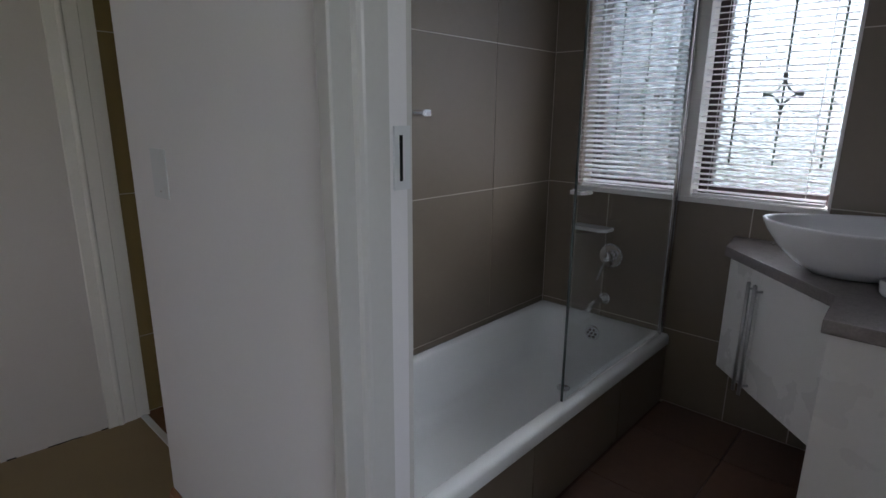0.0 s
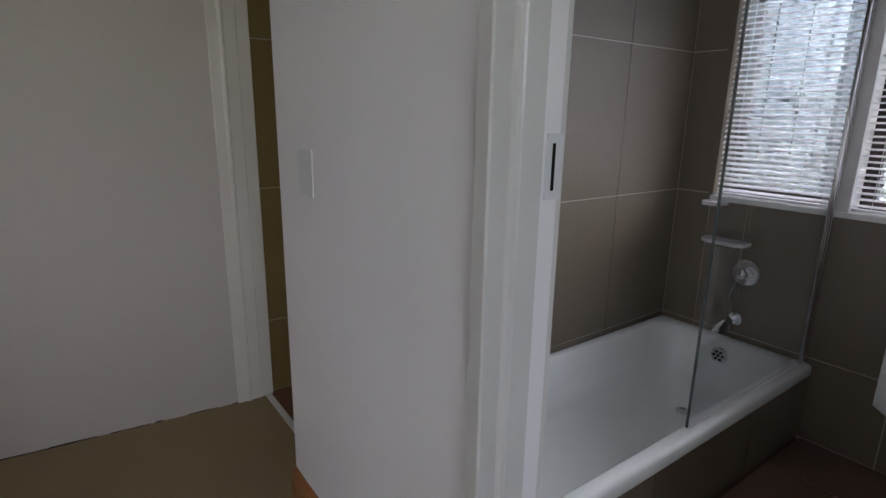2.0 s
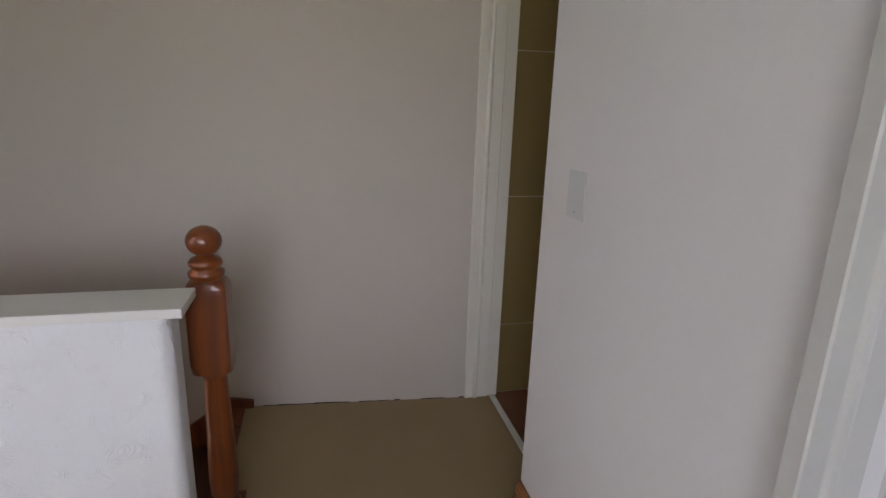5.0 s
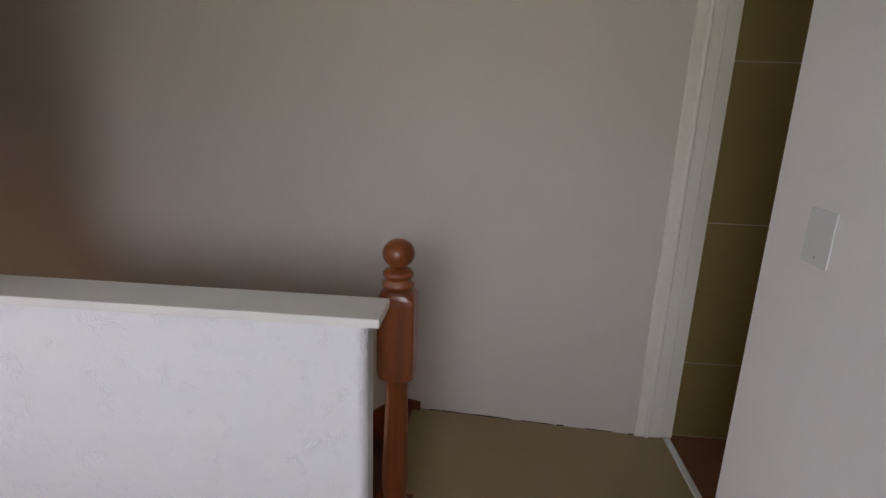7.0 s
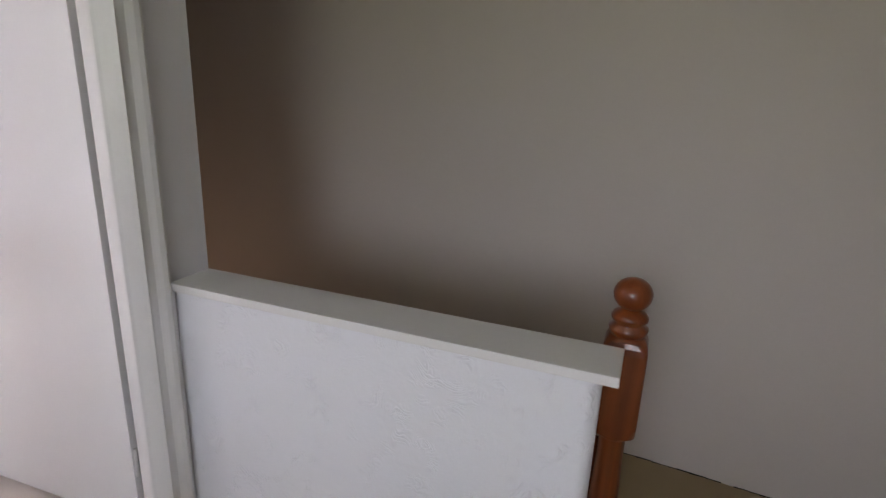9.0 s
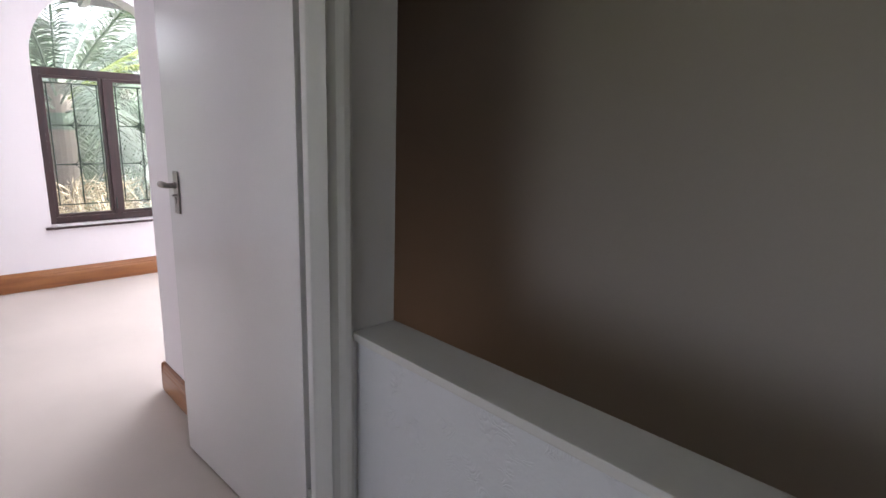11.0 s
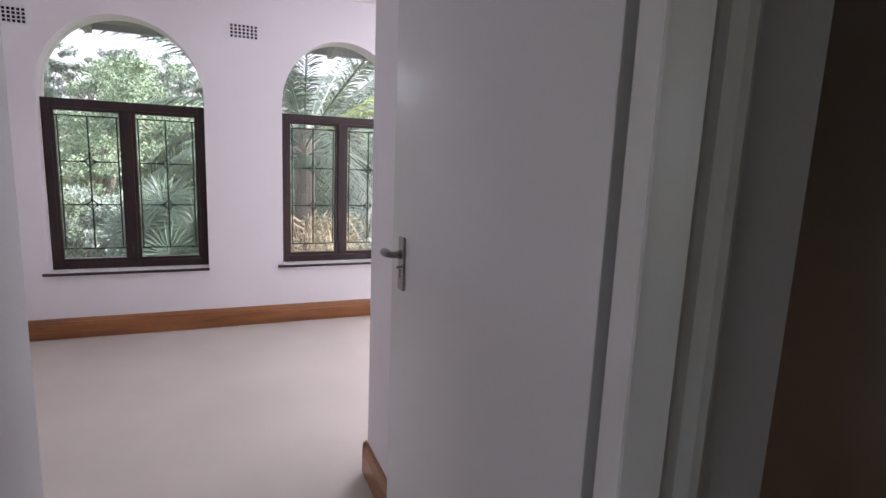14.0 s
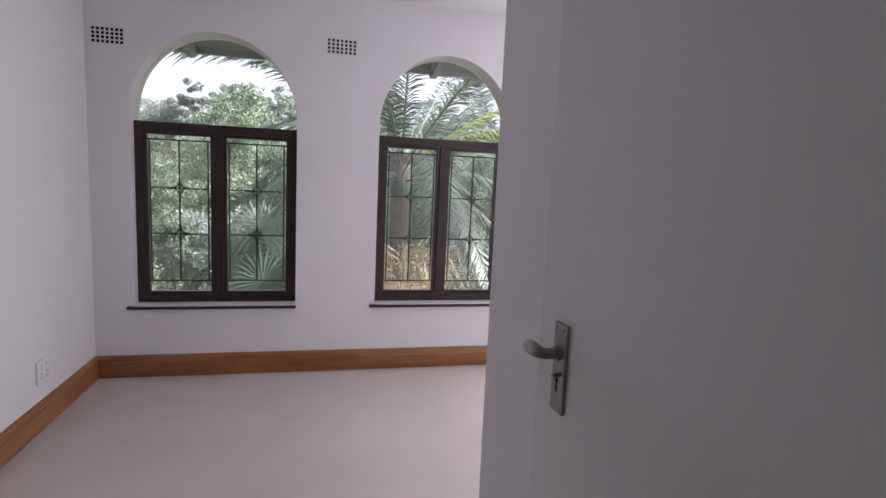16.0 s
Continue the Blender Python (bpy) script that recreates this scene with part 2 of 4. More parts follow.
# ---------- building helpers ----------
def part(name, bm, mat, parent=None, label="", smooth=False):
    me = bpy.data.meshes.new(name)
    bmesh.ops.recalc_face_normals(bm, faces=bm.faces[:])
    bm.to_mesh(me)
    bm.free()
    me.materials.append(mat)
    if smooth:
        for p in me.polygons:
            p.use_smooth = True
    ob = new(name, me)
    if parent is not None:
        ob.parent = parent
    return tagged(ob, label)


def thing(name, label, category, group="", at=(0, 0, 0)):
    ob = new(name)
    ob.location = at
    return tagged(ob, label, category, group)


def setting(ob, label="", category=""):
    return tagged(ob, label, category, kind="structure")


def add_box(bm, a, b, bevel=0.0):
    x0, y0, z0 = (min(p, q) for p, q in zip(a, b))
    x1, y1, z1 = (max(p, q) for p, q in zip(a, b))
    vs = [bm.verts.new(p) for p in ((x0, y0, z0), (x1, y0, z0), (x1, y1, z0), (x0, y1, z0), (x0, y0, z1), (x1, y0, z1), (x1, y1, z1), (x0, y1, z1))]
    fs = [bm.faces.new([vs[i] for i in q]) for q in ((3, 2, 1, 0), (4, 5, 6, 7), (0, 1, 5, 4), (1, 2, 6, 5), (2, 3, 7, 6), (3, 0, 4, 7))]
    if bevel:
        es = list({e for f in fs for e in f.edges})
        bmesh.ops.bevel(bm, geom=es, offset=bevel, segments=2, affect="EDGES", profile=0.7)


def box(a, b, bevel=0.0):
    bm = bmesh.new()
    add_box(bm, a, b, bevel)
    return bm


def add_prism(bm, pts, lift):
    """A polygon of 3D points, drawn out along lift."""
    lift = Vector(lift)
    lo = [bm.verts.new(p) for p in pts]
    hi = [bm.verts.new(Vector(p) + lift) for p in pts]
    bm.faces.new(lo)
    bm.faces.new(hi[::-1])
    n = len(pts)
    for i in range(n):
        bm.faces.new((lo[i], hi[i], hi[(i + 1) % n], lo[(i + 1) % n]))


def prism(pts, lift, bevel=0.0):
    bm = bmesh.new()
    add_prism(bm, pts, lift)
    if bevel:
        bmesh.ops.recalc_face_normals(bm, faces=bm.faces[:])
        bmesh.ops.bevel(bm, geom=bm.edges[:], offset=bevel, segments=2, affect="EDGES", profile=0.7)
    return bm


def add_lathe(bm, profile, centre, axis=2, steps=24, squash=(1, 1)):
    """A turned body: profile of (radius, height) round an axis."""
    rings = []
    for r, h in profile:
        ring = []
        for k in range(steps):
            a = 2 * math.pi * k / steps
            u, v = r * math.cos(a) * squash[0], r * math.sin(a) * squash[1]
            p = {2: (u, v, h), 0: (h, u, v), 1: (u, h, v)}[axis]
            ring.append(bm.verts.new(Vector(p) + Vector(centre)))
        rings.append(ring)
    for a, b in zip(rings, rings[1:]):
        for k in range(steps):
            bm.faces.new((a[k], a[(k + 1) % steps], b[(k + 1) % steps], b[k]))
    bm.faces.new(rings[0][::-1])
    bm.faces.new(rings[-1])


def lathe(profile, centre, axis=2, steps=24, squash=(1, 1)):
    bm = bmesh.new()
    add_lathe(bm, profile, centre, axis, steps, squash)
    return bm


def add_tube(bm, pts, r, steps=8):
    """A round bar through points."""
    rings = []
    for i, p in enumerate(pts):
        p = Vector(p)
        d = (Vector(pts[min(i + 1, len(pts) - 1)]) - Vector(pts[max(i - 1, 0)])).normalized()
        u = d.orthogonal().normalized()
        if abs(d.z) < 0.95:
            u = d.cross(Vector((0, 0, 1))).normalized()
        v = d.cross(u)
        rr = r[i] if isinstance(r, (list, tuple)) else r
        rings.append([bm.verts.new(p + (u * math.cos(2 * math.pi * k / steps) + v * math.sin(2 * math.pi * k / steps)) * rr) for k in range(steps)])
    for a, b in zip(rings, rings[1:]):
        for k in range(steps):
            bm.faces.new((a[k], a[(k + 1) % steps], b[(k + 1) % steps], b[k]))
    bm.faces.new(rings[0][::-1])
    bm.faces.new(rings[-1])


def tube(pts, r, steps=8):
    bm = bmesh.new()
    add_tube(bm, pts, r, steps)
    return bm


def wall(name, a, b, mat, label=""):
    return setting(part(name, box(a, b), mat), label, "wall")


WT = 0.125          # wall thickness
H = 2.72           # ceiling height
DH = 2.05          # door head height

# ---------- floors and ceilings ----------
setting(part("floor_hall", box((XL - 0.06, -4.2, -0.2), (0.06, YF - 0.01, 0)), M_CARPET_H), "tan cut-pile carpet, flat and lightly worn", "carpet")
setting(part("floor_landing", box((NX - 0.055, YF - 0.01, -0.2), (D2X + 0.11, 0.12, 0)), M_CARPET_H), "tan carpet of the landing by the stairs", "carpet")
setting(part("floor_bedroom", box((XB - 0.02, YL - 0.1, -0.2), (XL - 0.06, 3.0, 0.0)), M_CARPET_B), "pale beige cut-pile carpet in the bedroom", "carpet")
setting(part("floor_bathroom", box((0.06, -3.6, -0.2), (XBW + 0.02, BY, -0.012)), M_GROUT_D), "dark grout bed under brown floor tiles", "floor")
setting(part("floor_shower_room", box((D2X + 0.11, Y2 + 0.02, -0.2), (1.6, 0.2, -0.012)), M_GROUT), "grout bed under terracotta floor tiles", "floor")
setting(part("ceiling_hall", box((-4.2, -4.2, H), (0.06, 3.15, H + 0.12)), M_CEIL), "plain white painted ceiling", "ceiling")
setting(part("ceiling_bedroom", box((XB - 0.3, YL - 0.2, H), (-4.2, 3.1, H + 0.12)), M_CEIL), "plain white painted ceiling", "ceiling")
setting(part("ceiling_bathroom", box((0.06, -3.7, H), (XBW + 0.2, 0.3, H + 0.12)), M_CEIL), "plain white painted ceiling", "ceiling")

# ---------- wall between hall and bathrooms ----------
wall("wall_switch", (0, Y1, 0), (WT, Y2, H), M_WALL, "white painted wall with a blank switch plate")
wall("wall_hall_lintel_bath", (0, Y1 - 0.92, DH), (WT, Y1, H), M_WALL)
wall("wall_hall_south", (0, -4.2, 0), (WT, Y1 - 0.92, H), M_WALL)
wall("wall_hall_lintel_shower", (D2X, Y2 - 0.03, DH), (WT, 0.12, H), M_WALL)
# far wall of the stairwell, slightly out of square
fw = bmesh.new()
add_prism(fw, [(D2X, FW0 - D2X * FWS, -3.0), (KX + 0.1, FW0 - (KX + 0.1) * FWS, -3.0), (KX + 0.1, FW0 - KX * FWS + 0.15, -3.0), (D2X, FW0 + 0.15, -3.0)], (0, 0, H + 3.0))
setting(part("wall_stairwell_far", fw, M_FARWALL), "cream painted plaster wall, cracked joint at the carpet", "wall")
# back of the hall, with an unseen window assumed behind the walker
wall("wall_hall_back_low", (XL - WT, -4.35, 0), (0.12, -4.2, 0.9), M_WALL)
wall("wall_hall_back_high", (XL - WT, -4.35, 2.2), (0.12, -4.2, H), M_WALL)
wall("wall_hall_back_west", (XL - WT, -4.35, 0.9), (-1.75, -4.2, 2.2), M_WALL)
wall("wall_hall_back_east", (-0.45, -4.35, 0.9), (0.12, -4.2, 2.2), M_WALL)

# ---------- wall between hall and bedroom ----------
DY1, DY0 = YF - 0.10, DYJ
wall("wall_bedroom_strip", (XL - WT, DY1 + 0.055, -0.2), (XL, YB, H), M_WALL, "white painted wall end above the half wall")
wall("wall_bedroom_lintel", (XL - WT, DY0 - 0.055, DH + 0.056), (XL, DY1 + 0.055, H), M_WALL)
wall("wall_hall_west", (XL - WT, -4.2, 0), (XL, DY0 - 0.055, H), M_WALL)
wall("wall_stairwell_near", (KX, KY, -3.0), (XL - WT, YB, H), M_BED, "white bedroom wall behind the open door")
wall("wall_bedroom_return", (KX, YB, -3.0), (KX + 0.15, 3.0, H), M_BED)
wall("wall_bedroom_passage", (PASX, DYL - 0.13, 0), (XL - WT - 0.014, DYL, H), M_BED, "white painted wall beside the bedroom doorway")
wall("wall_bedroom_left", (XB - 0.25, YL - 0.15, 0), (XL - WT, YL, H), M_BED, "white painted bedroom side wall")
wall("wall_bedroom_end", (XB - 0.25, 3.0, 0), (KX + 0.15, 3.15, H), M_BED)

# ---------- half wall of the stairs ----------
hx0, hx1, hy0, hy1, hr = XL, CR - 0.035, YF + 0.02, YB - 0.02, 0.03
corner = [math.pi / 2 * i / 10 for i in range(11)]
outline = [(hx0, hy0)] + [(hx1 - hr + hr * math.sin(q), hy0 + hr - hr * math.cos(q)) for q in corner] + [(hx1 - hr + hr * math.cos(q), hy1 - hr + hr * math.sin(q)) for q in corner] + [(hx0, hy1)]
half = bmesh.new()
add_prism(half, [(x, y, -3.0) for x, y in outline], (0, 0, ZC - 0.025 + 3.0))
setting(part("half_wall", half, M_ROUGH), "white half wall in hand-trowelled swirled plaster", "half wall")
setting(part("half_wall_cap", box((XL + 0.002, YF, ZC - 0.024), (CR, YB, ZC), 0.004), M_GLOSS), "white painted timber cap on the half wall", "cap board")

# ---------- stairs going down ----------
for k in range(12):
    x1 = NX - 0.06 - 0.25 * k
    z = -0.18 * (k + 1)
    setting(part("stair_tread", box((x1 - 0.27, YB - 0.02, z - 0.04), (x1 - 0.003, FW0 - FWS * x1 + 0.05, z), 0.006), M_STAIR), "dark varnished wooden stair tread", "stair")
    setting(part("stair_riser", box((x1 - 0.022, YB - 0.02, z), (x1 - 0.004, FW0 - FWS * x1 + 0.05, z + 0.14)), M_STAIR), "dark varnished wooden stair riser", "stair")
setting(part("floor_below", box((-5.0, -0.85, -3.2), (0.1, 0.5, -3.0)), M_STAIR), "dark floor of the storey below", "floor")
setting(part("stair_nosing", box((NX - 0.11, YB - 0.02, -0.045), (NX - 0.055, FW0 - FWS * NX + 0.02, 0.006), 0.012), M_NEWEL), "varnished red wood nosing at the stair head", "stair nosing")
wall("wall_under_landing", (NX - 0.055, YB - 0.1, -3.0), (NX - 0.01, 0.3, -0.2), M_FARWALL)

# skirting stringer on the far wall, running down beside the stairs
st = bmesh.new()
sx = NX - 0.02
yw = FW0 - FWS * sx
add_prism(st, [(sx, yw + 0.012, 0.0), (sx, yw + 0.012, 0.035), (sx - 0.10, yw + 0.02, 0.05), (sx - 2.4, yw + 0.20, -1.60), (sx - 2.4, yw + 0.20, -1.85), (sx - 0.05, yw + 0.012, -0.14)], (0, -0.03, 0))
setting(part("stair_skirting", st, M_NEWEL), "varnished red wood skirting beside the stairs", "skirting")


# dark open joint between the carpet and the far wall
gap = bmesh.new()
rg = np.random.default_rng(7)
xg_ = NX - 0.03
while xg_ < D2X - 0.02:
    l = rg.uniform(0.02, 0.07)
    if rg.uniform() < 0.65:
        yg = FW0 - FWS * (xg_ + l / 2)
        add_box(gap, (xg_, yg - 0.003, 0.0005), (xg_ + l * 1.05, yg + 0.004, rg.uniform(0.0012, 0.0045)))
    xg_ += l
setting(part("trim_joint", gap, M_DARK), "dark ragged joint where carpet meets wall", "joint")


# ---------- newel post ----------
def newel_post(x, y, top):
    t = thing("newel_post", "turned newel post in varnished red-brown wood with a ball top", "newel post", at=(x, y, 0))
    s = 0.054
    body = bmesh.new()
    rings = []
    for k, r, z in ((1.0, 0.030, -0.418), (1.0, 0.022, -0.405), (1.0, 0.010, -0.388), (1.0, 0.010, -0.185), (0.97, 0.014, -0.168), (0.90, 0.024, -0.156), (0.78, 0.034, -0.147)):
        h = s * k
        rings.append([body.verts.new((cx * (h - r) + r * math.cos(a0 + math.pi / 8 * i), cy * (h - r) + r * math.sin(a0 + math.pi / 8 * i), top + z))
                      for cx, cy, a0 in ((1, 1, 0), (-1, 1, math.pi / 2), (-1, -1, math.pi), (1, -1, math.pi * 1.5)) for i in range(5)])
    for p, q in zip(rings, rings[1:]):
        for k in range(20):
            body.faces.new((p[k], p[(k + 1) % 20], q[(k + 1) % 20], q[k]))
    body.faces.new(rings[0][::-1])
    body.faces.new(rings[-1])
    part("square_block", body, M_NEWEL, t)
    part("ball", lathe([(0.012, top - 0.085)] + [(0.047 * math.cos(a), top - 0.042 + 0.042 * math.sin(a)) for a in [math.pi * (i / 12 - 0.42) for i in range(11)]] + [(0.004, top)], (0, 0, 0), steps=28), M_NEWEL, t, smooth=True)
    part("neck", lathe([(0.040, top - 0.15), (0.047, top - 0.138), (0.048, top - 0.128), (0.038, top - 0.119), (0.037, top - 0.115), (0.044, top - 0.108), (0.045, top - 0.099), (0.038, top - 0.090), (0.026, top - 0.085), (0.020, top - 0.078)], (0, 0, 0), steps=28), M_NEWEL, t, smooth=True)
    part("shaft", lathe([(0.034, top - 0.405), (0.042, top - 0.418), (0.042, top - 0.430), (0.036, top - 0.438), (0.034, top - 0.445), (0.034, top - 0.50), (0.038, top - 0.62), (0.043, top - 0.78), (0.040, top - 0.84), (0.030, top - 0.86), (0.043, top - 0.875), (0.043, top - 0.89)], (0, 0, 0), steps=28), M_NEWEL, t, smooth=True)
    part("base_block", box((-s, -s, 0.0), (s, s, top - 0.885), 0.008), M_NEWEL, t)
    return t


newel_post(NEWX, NEWY, NEWZ)

# ---------- skirting boards ----------
SKIRT = [(0, 0), (0.020, 0), (0.020, 0.68), (0.016, 0.74), (0.018, 0.80), (0.013, 0.88), (0.014, 0.92), (0.006, 1.0), (0, 1.0)]


def skirting(name, p, q, out, mat, h):
    """A moulded skirting from p to q on the floor; out is the way it stands off its wall."""
    p, q, o = Vector((*p, 0)), Vector((*q, 0)), Vector((*out, 0))
    bm = bmesh.new()
    add_prism(bm, [p + o * a + Vector((0, 0, 0.004 + b * h)) for a, b in SKIRT], q - p)
    return setting(part(name, bm, mat), "moulded stained wooden skirting board", "skirting")


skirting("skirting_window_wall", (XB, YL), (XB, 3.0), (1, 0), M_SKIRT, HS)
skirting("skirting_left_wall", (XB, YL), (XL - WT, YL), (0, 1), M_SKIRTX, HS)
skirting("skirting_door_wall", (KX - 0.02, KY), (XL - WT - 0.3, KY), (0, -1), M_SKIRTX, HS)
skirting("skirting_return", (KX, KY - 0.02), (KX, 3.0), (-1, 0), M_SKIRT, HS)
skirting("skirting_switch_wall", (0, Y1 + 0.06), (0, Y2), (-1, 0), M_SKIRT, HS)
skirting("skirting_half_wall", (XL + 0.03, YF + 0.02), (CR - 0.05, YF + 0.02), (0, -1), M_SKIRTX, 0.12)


# ---------- door frames ----------
REVEAL = [(-0.020, -0.03), (-0.020, -0.003), (-0.017, 0.0), (0.018, 0.0), (0.022, 0.007), (0.029, 0.009), (0.036, 0.007), (0.040, 0.0), (0.086, 0.0), (0.089, -0.004), (0.137, -0.004), (0.137, -0.03)]
ARCHITRAVE = [(-0.001, -0.10), (-0.013, -0.099), (-0.020, -0.093), (-0.021, -0.086), (-0.017, -0.074), (-0.009, -0.064), (-0.005, -0.058), (-0.004, -0.040), (-0.005, -0.034), (-0.009, -0.029),
              (0.003, -0.021), (0.028, -0.006), (0.035, -0.001), (0.041, 0.0), (0.046, -0.004), (0.050, -0.012), (0.052, -0.045), (0.139, -0.045), (0.139, -0.075), (0.127, -0.075), (0.127, -0.0555), (-0.001, -0.0555)]


def jamb(name, y, side, x0, way, parent, profile, mat):
    """One upright of a frame: side +1 has the opening towards +y; way is the sign of x from the hall into the room."""
    bm = bmesh.new()
    add_prism(bm, [(x0 + way * u, y + side * v, 0.0) for u, v in profile], (0, 0, DH))
    return part(name, bm, mat, parent)


def door_frame(name, ya, yb, x0, way, label, profile, mat):
    t = thing(name, label, "door frame", at=(0, 0, 0))
    setting(t)
    jamb("jamb", ya, 1, x0, way, t, profile, mat)
    jamb("jamb", yb, -1, x0, way, t, profile, mat)
    bm = bmesh.new()
    add_prism(bm, [(x0 + way * u, ya, DH - v) for u, v in profile], (0, yb - ya, 0))
    part("head", bm, mat, t)
    return t


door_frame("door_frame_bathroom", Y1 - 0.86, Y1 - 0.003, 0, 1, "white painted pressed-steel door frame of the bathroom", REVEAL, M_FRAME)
door_frame("door_frame_shower_room", Y2 + 0.012, D2Y, D2X, 1, "white painted pressed-steel door frame of the tiled room", REVEAL, M_CREAM)
door_frame("door_frame_bedroom", DY0, DY1, XL, -1, "white painted moulded door frame of the bedroom", ARCHITRAVE, M_GLOSS)
setting(part("threshold_shower_room", box((D2X + 0.10, Y2 + 0.012, -0.01), (D2X + 0.125, D2Y, 0.008), 0.003), M_PLASTIC), "pale threshold strip", "threshold")
setting(part("threshold_bathroom", box((0.05, Y1 - 0.86, -0.01), (0.09, Y1 - 0.02, 0.008), 0.003), M_NICKEL), "metal threshold strip", "threshold")

# strike plate on the bathroom jamb
sp = thing("strike_plate", "painted metal strike plate set in the door jamb", "strike plate", at=(SX, Y1 - 0.002, SZ))
part("plate", box((-0.016, -0.0022, -0.05), (0.018, 0.003, 0.05), 0.0008), M_PLATE, sp)
part("slot", box((-0.006, -0.0030, -0.036), (0.0005, -0.0018, 0.036)), M_DARK, sp)

# blank switch plate
pl = thing("blank_switch_plate", "white blank switch plate with a hairline edge", "switch plate", at=(0, PY, PZ))
part("plate", box((-0.0025, -0.044, -0.058), (0.002, 0.044, 0.058), 0.001), M_PLATE, pl)
for dz in (-0.042,):
    part("screw", lathe([(0.0025, -0.0032), (0.0025, -0.001)], (0, 0, dz), axis=0, steps=10), M_NICKEL, pl)


# ---------- bedroom door ----------
def bedroom_door():
    """Built along its own -x from the hinge, its room-side face at y 0."""
    t = thing("bedroom_door", "open flush door in white enamel with a worn lever handle", "door", at=(HINGEX, HINGEY, 0))
    t.rotation_euler = (0, 0, math.atan2(HINGEY - LEAFY0, HINGEX - LEAFX0))
    length = math.hypot(HINGEX - LEAFX0, HINGEY - LEAFY0)
    y = 0.0
    part("leaf", box((-length, y, 0.012), (0, y + 0.042, DH - 0.008), 0.003), M_DOOR, t)
    z0, z1 = HZB, HZT
    px = HX - HINGEX
    part("handle_plate", box((px - 0.021, y - 0.008, z0), (px + 0.021, y - 0.0005, z1), 0.004), M_NICKEL, t, "worn grey nickel handle plate")
    zl = z1 - (z1 - z0) * 0.33
    lever = part("lever", tube([(px, y - 0.004, zl), (px, y - 0.036, zl), (px - 0.005, y - 0.044, zl + 0.002), (px - 0.016, y - 0.049, zl + 0.004), (px - 0.030, y - 0.050, zl + 0.005), (px - 0.042, y - 0.049, zl + 0.004)], [0.010, 0.010, 0.0115, 0.013, 0.0125, 0.009], 14), M_NICKEL, t, "worn nickel lever", smooth=True)
    part("boss", lathe([(0.014, y - 0.016), (0.014, y - 0.008)], (px, 0, zl), axis=1, steps=16), M_NICKEL, lever)
    part("privacy_pin", tube([(px + 0.012, y - 0.006, zl - 0.035), (px + 0.015, y - 0.026, zl - 0.036)], 0.004), M_NICKEL, t)
    kz = z0 + (z1 - z0) * 0.33
    kh = lathe([(0.005, y - 0.0085), (0.005, y - 0.0079)], (px, 0, kz + 0.006), axis=1, steps=12)
    add_box(kh, (px - 0.0025, y - 0.0085, kz - 0.016), (px + 0.0025, y - 0.0079, kz + 0.004))
    part("keyhole", kh, M_DARK, t)
    for dz in (z0 + 0.01, z1 - 0.01):
        for dx in (-0.012, 0.012):
            part("screw", lathe([(0.003, y - 0.0095), (0.0035, y - 0.0078)], (px + dx, 0, dz), axis=1, steps=10), M_NICKEL, t)
    for z in (0.25, 1.8):
        part("hinge", lathe([(0.006, z - 0.05), (0.006, z + 0.05)], (0.005, y + 0.010, 0), steps=10), M_GLOSS, t)
    return t


bedroom_door()


# ---------- bedroom window wall ----------
def window_wall():
    x0, x1 = XB - 0.22, XB
    spans = [(W1Y0, W1Y1), (W2Y0, W2Y1)]
    bm = bmesh.new()

    def block(ya, yb, za, zb):
        add_prism(bm, [(x0, ya, za), (x0, yb, za), (x0, yb, zb), (x0, ya, zb)], (x1 - x0, 0, 0))

    edge = YL - 0.15
    for a, b in spans:
        block(edge, a, 0, H)
        block(a, b, 0, WZ0)
        r, c, n = (b - a) / 2, (a + b) / 2, 28
        for k in range(n):
            t0, t1 = math.pi * (1 - k / n), math.pi * (1 - (k + 1) / n)
            p, q = (c + r * math.cos(t0), WSP + AR * math.sin(t0)), (c + r * math.cos(t1), WSP + AR * math.sin(t1))
            add_prism(bm, [(x0, p[0], p[1]), (x0, q[0], q[1]), (x0, q[0], H), (x0, p[0], H)], (x1 - x0, 0, 0))
        edge = b
    block(edge, 0.5, 0, H)
    # unseen opening, added only to hold the bedroom fill lamp
    block(0.5, 2.7, 0, 0.5)
    block(0.5, 2.7, 2.35, H)
    block(2.7, 3.0, 0, H)
    setting(part("wall_windows", bm, M_BED), "white bedroom wall with two arched windows", "wall")


window_wall()


def scroll(bm, x, y, z, r):
    """A four-pointed star of bent iron at the crossing of two bars."""
    for sy in (-1, 1):
        for sz in (-1, 1):
            pts = [(x, y + sy * r * (1 - math.sin(a)), z + sz * r * 1.15 * (1 - math.cos(a))) for a in [math.pi / 2 * i / 6 for i in range(7)]]
            add_tube(bm, pts, 0.0045, 5)
    for dy, dz in ((r, 0), (-r, 0), (0, r * 1.15), (0, -r * 1.15)):
        add_box(bm, (x - 0.005, y + dy - 0.007, z + dz - 0.007), (x + 0.005, y + dy + 0.007, z + dz + 0.007))


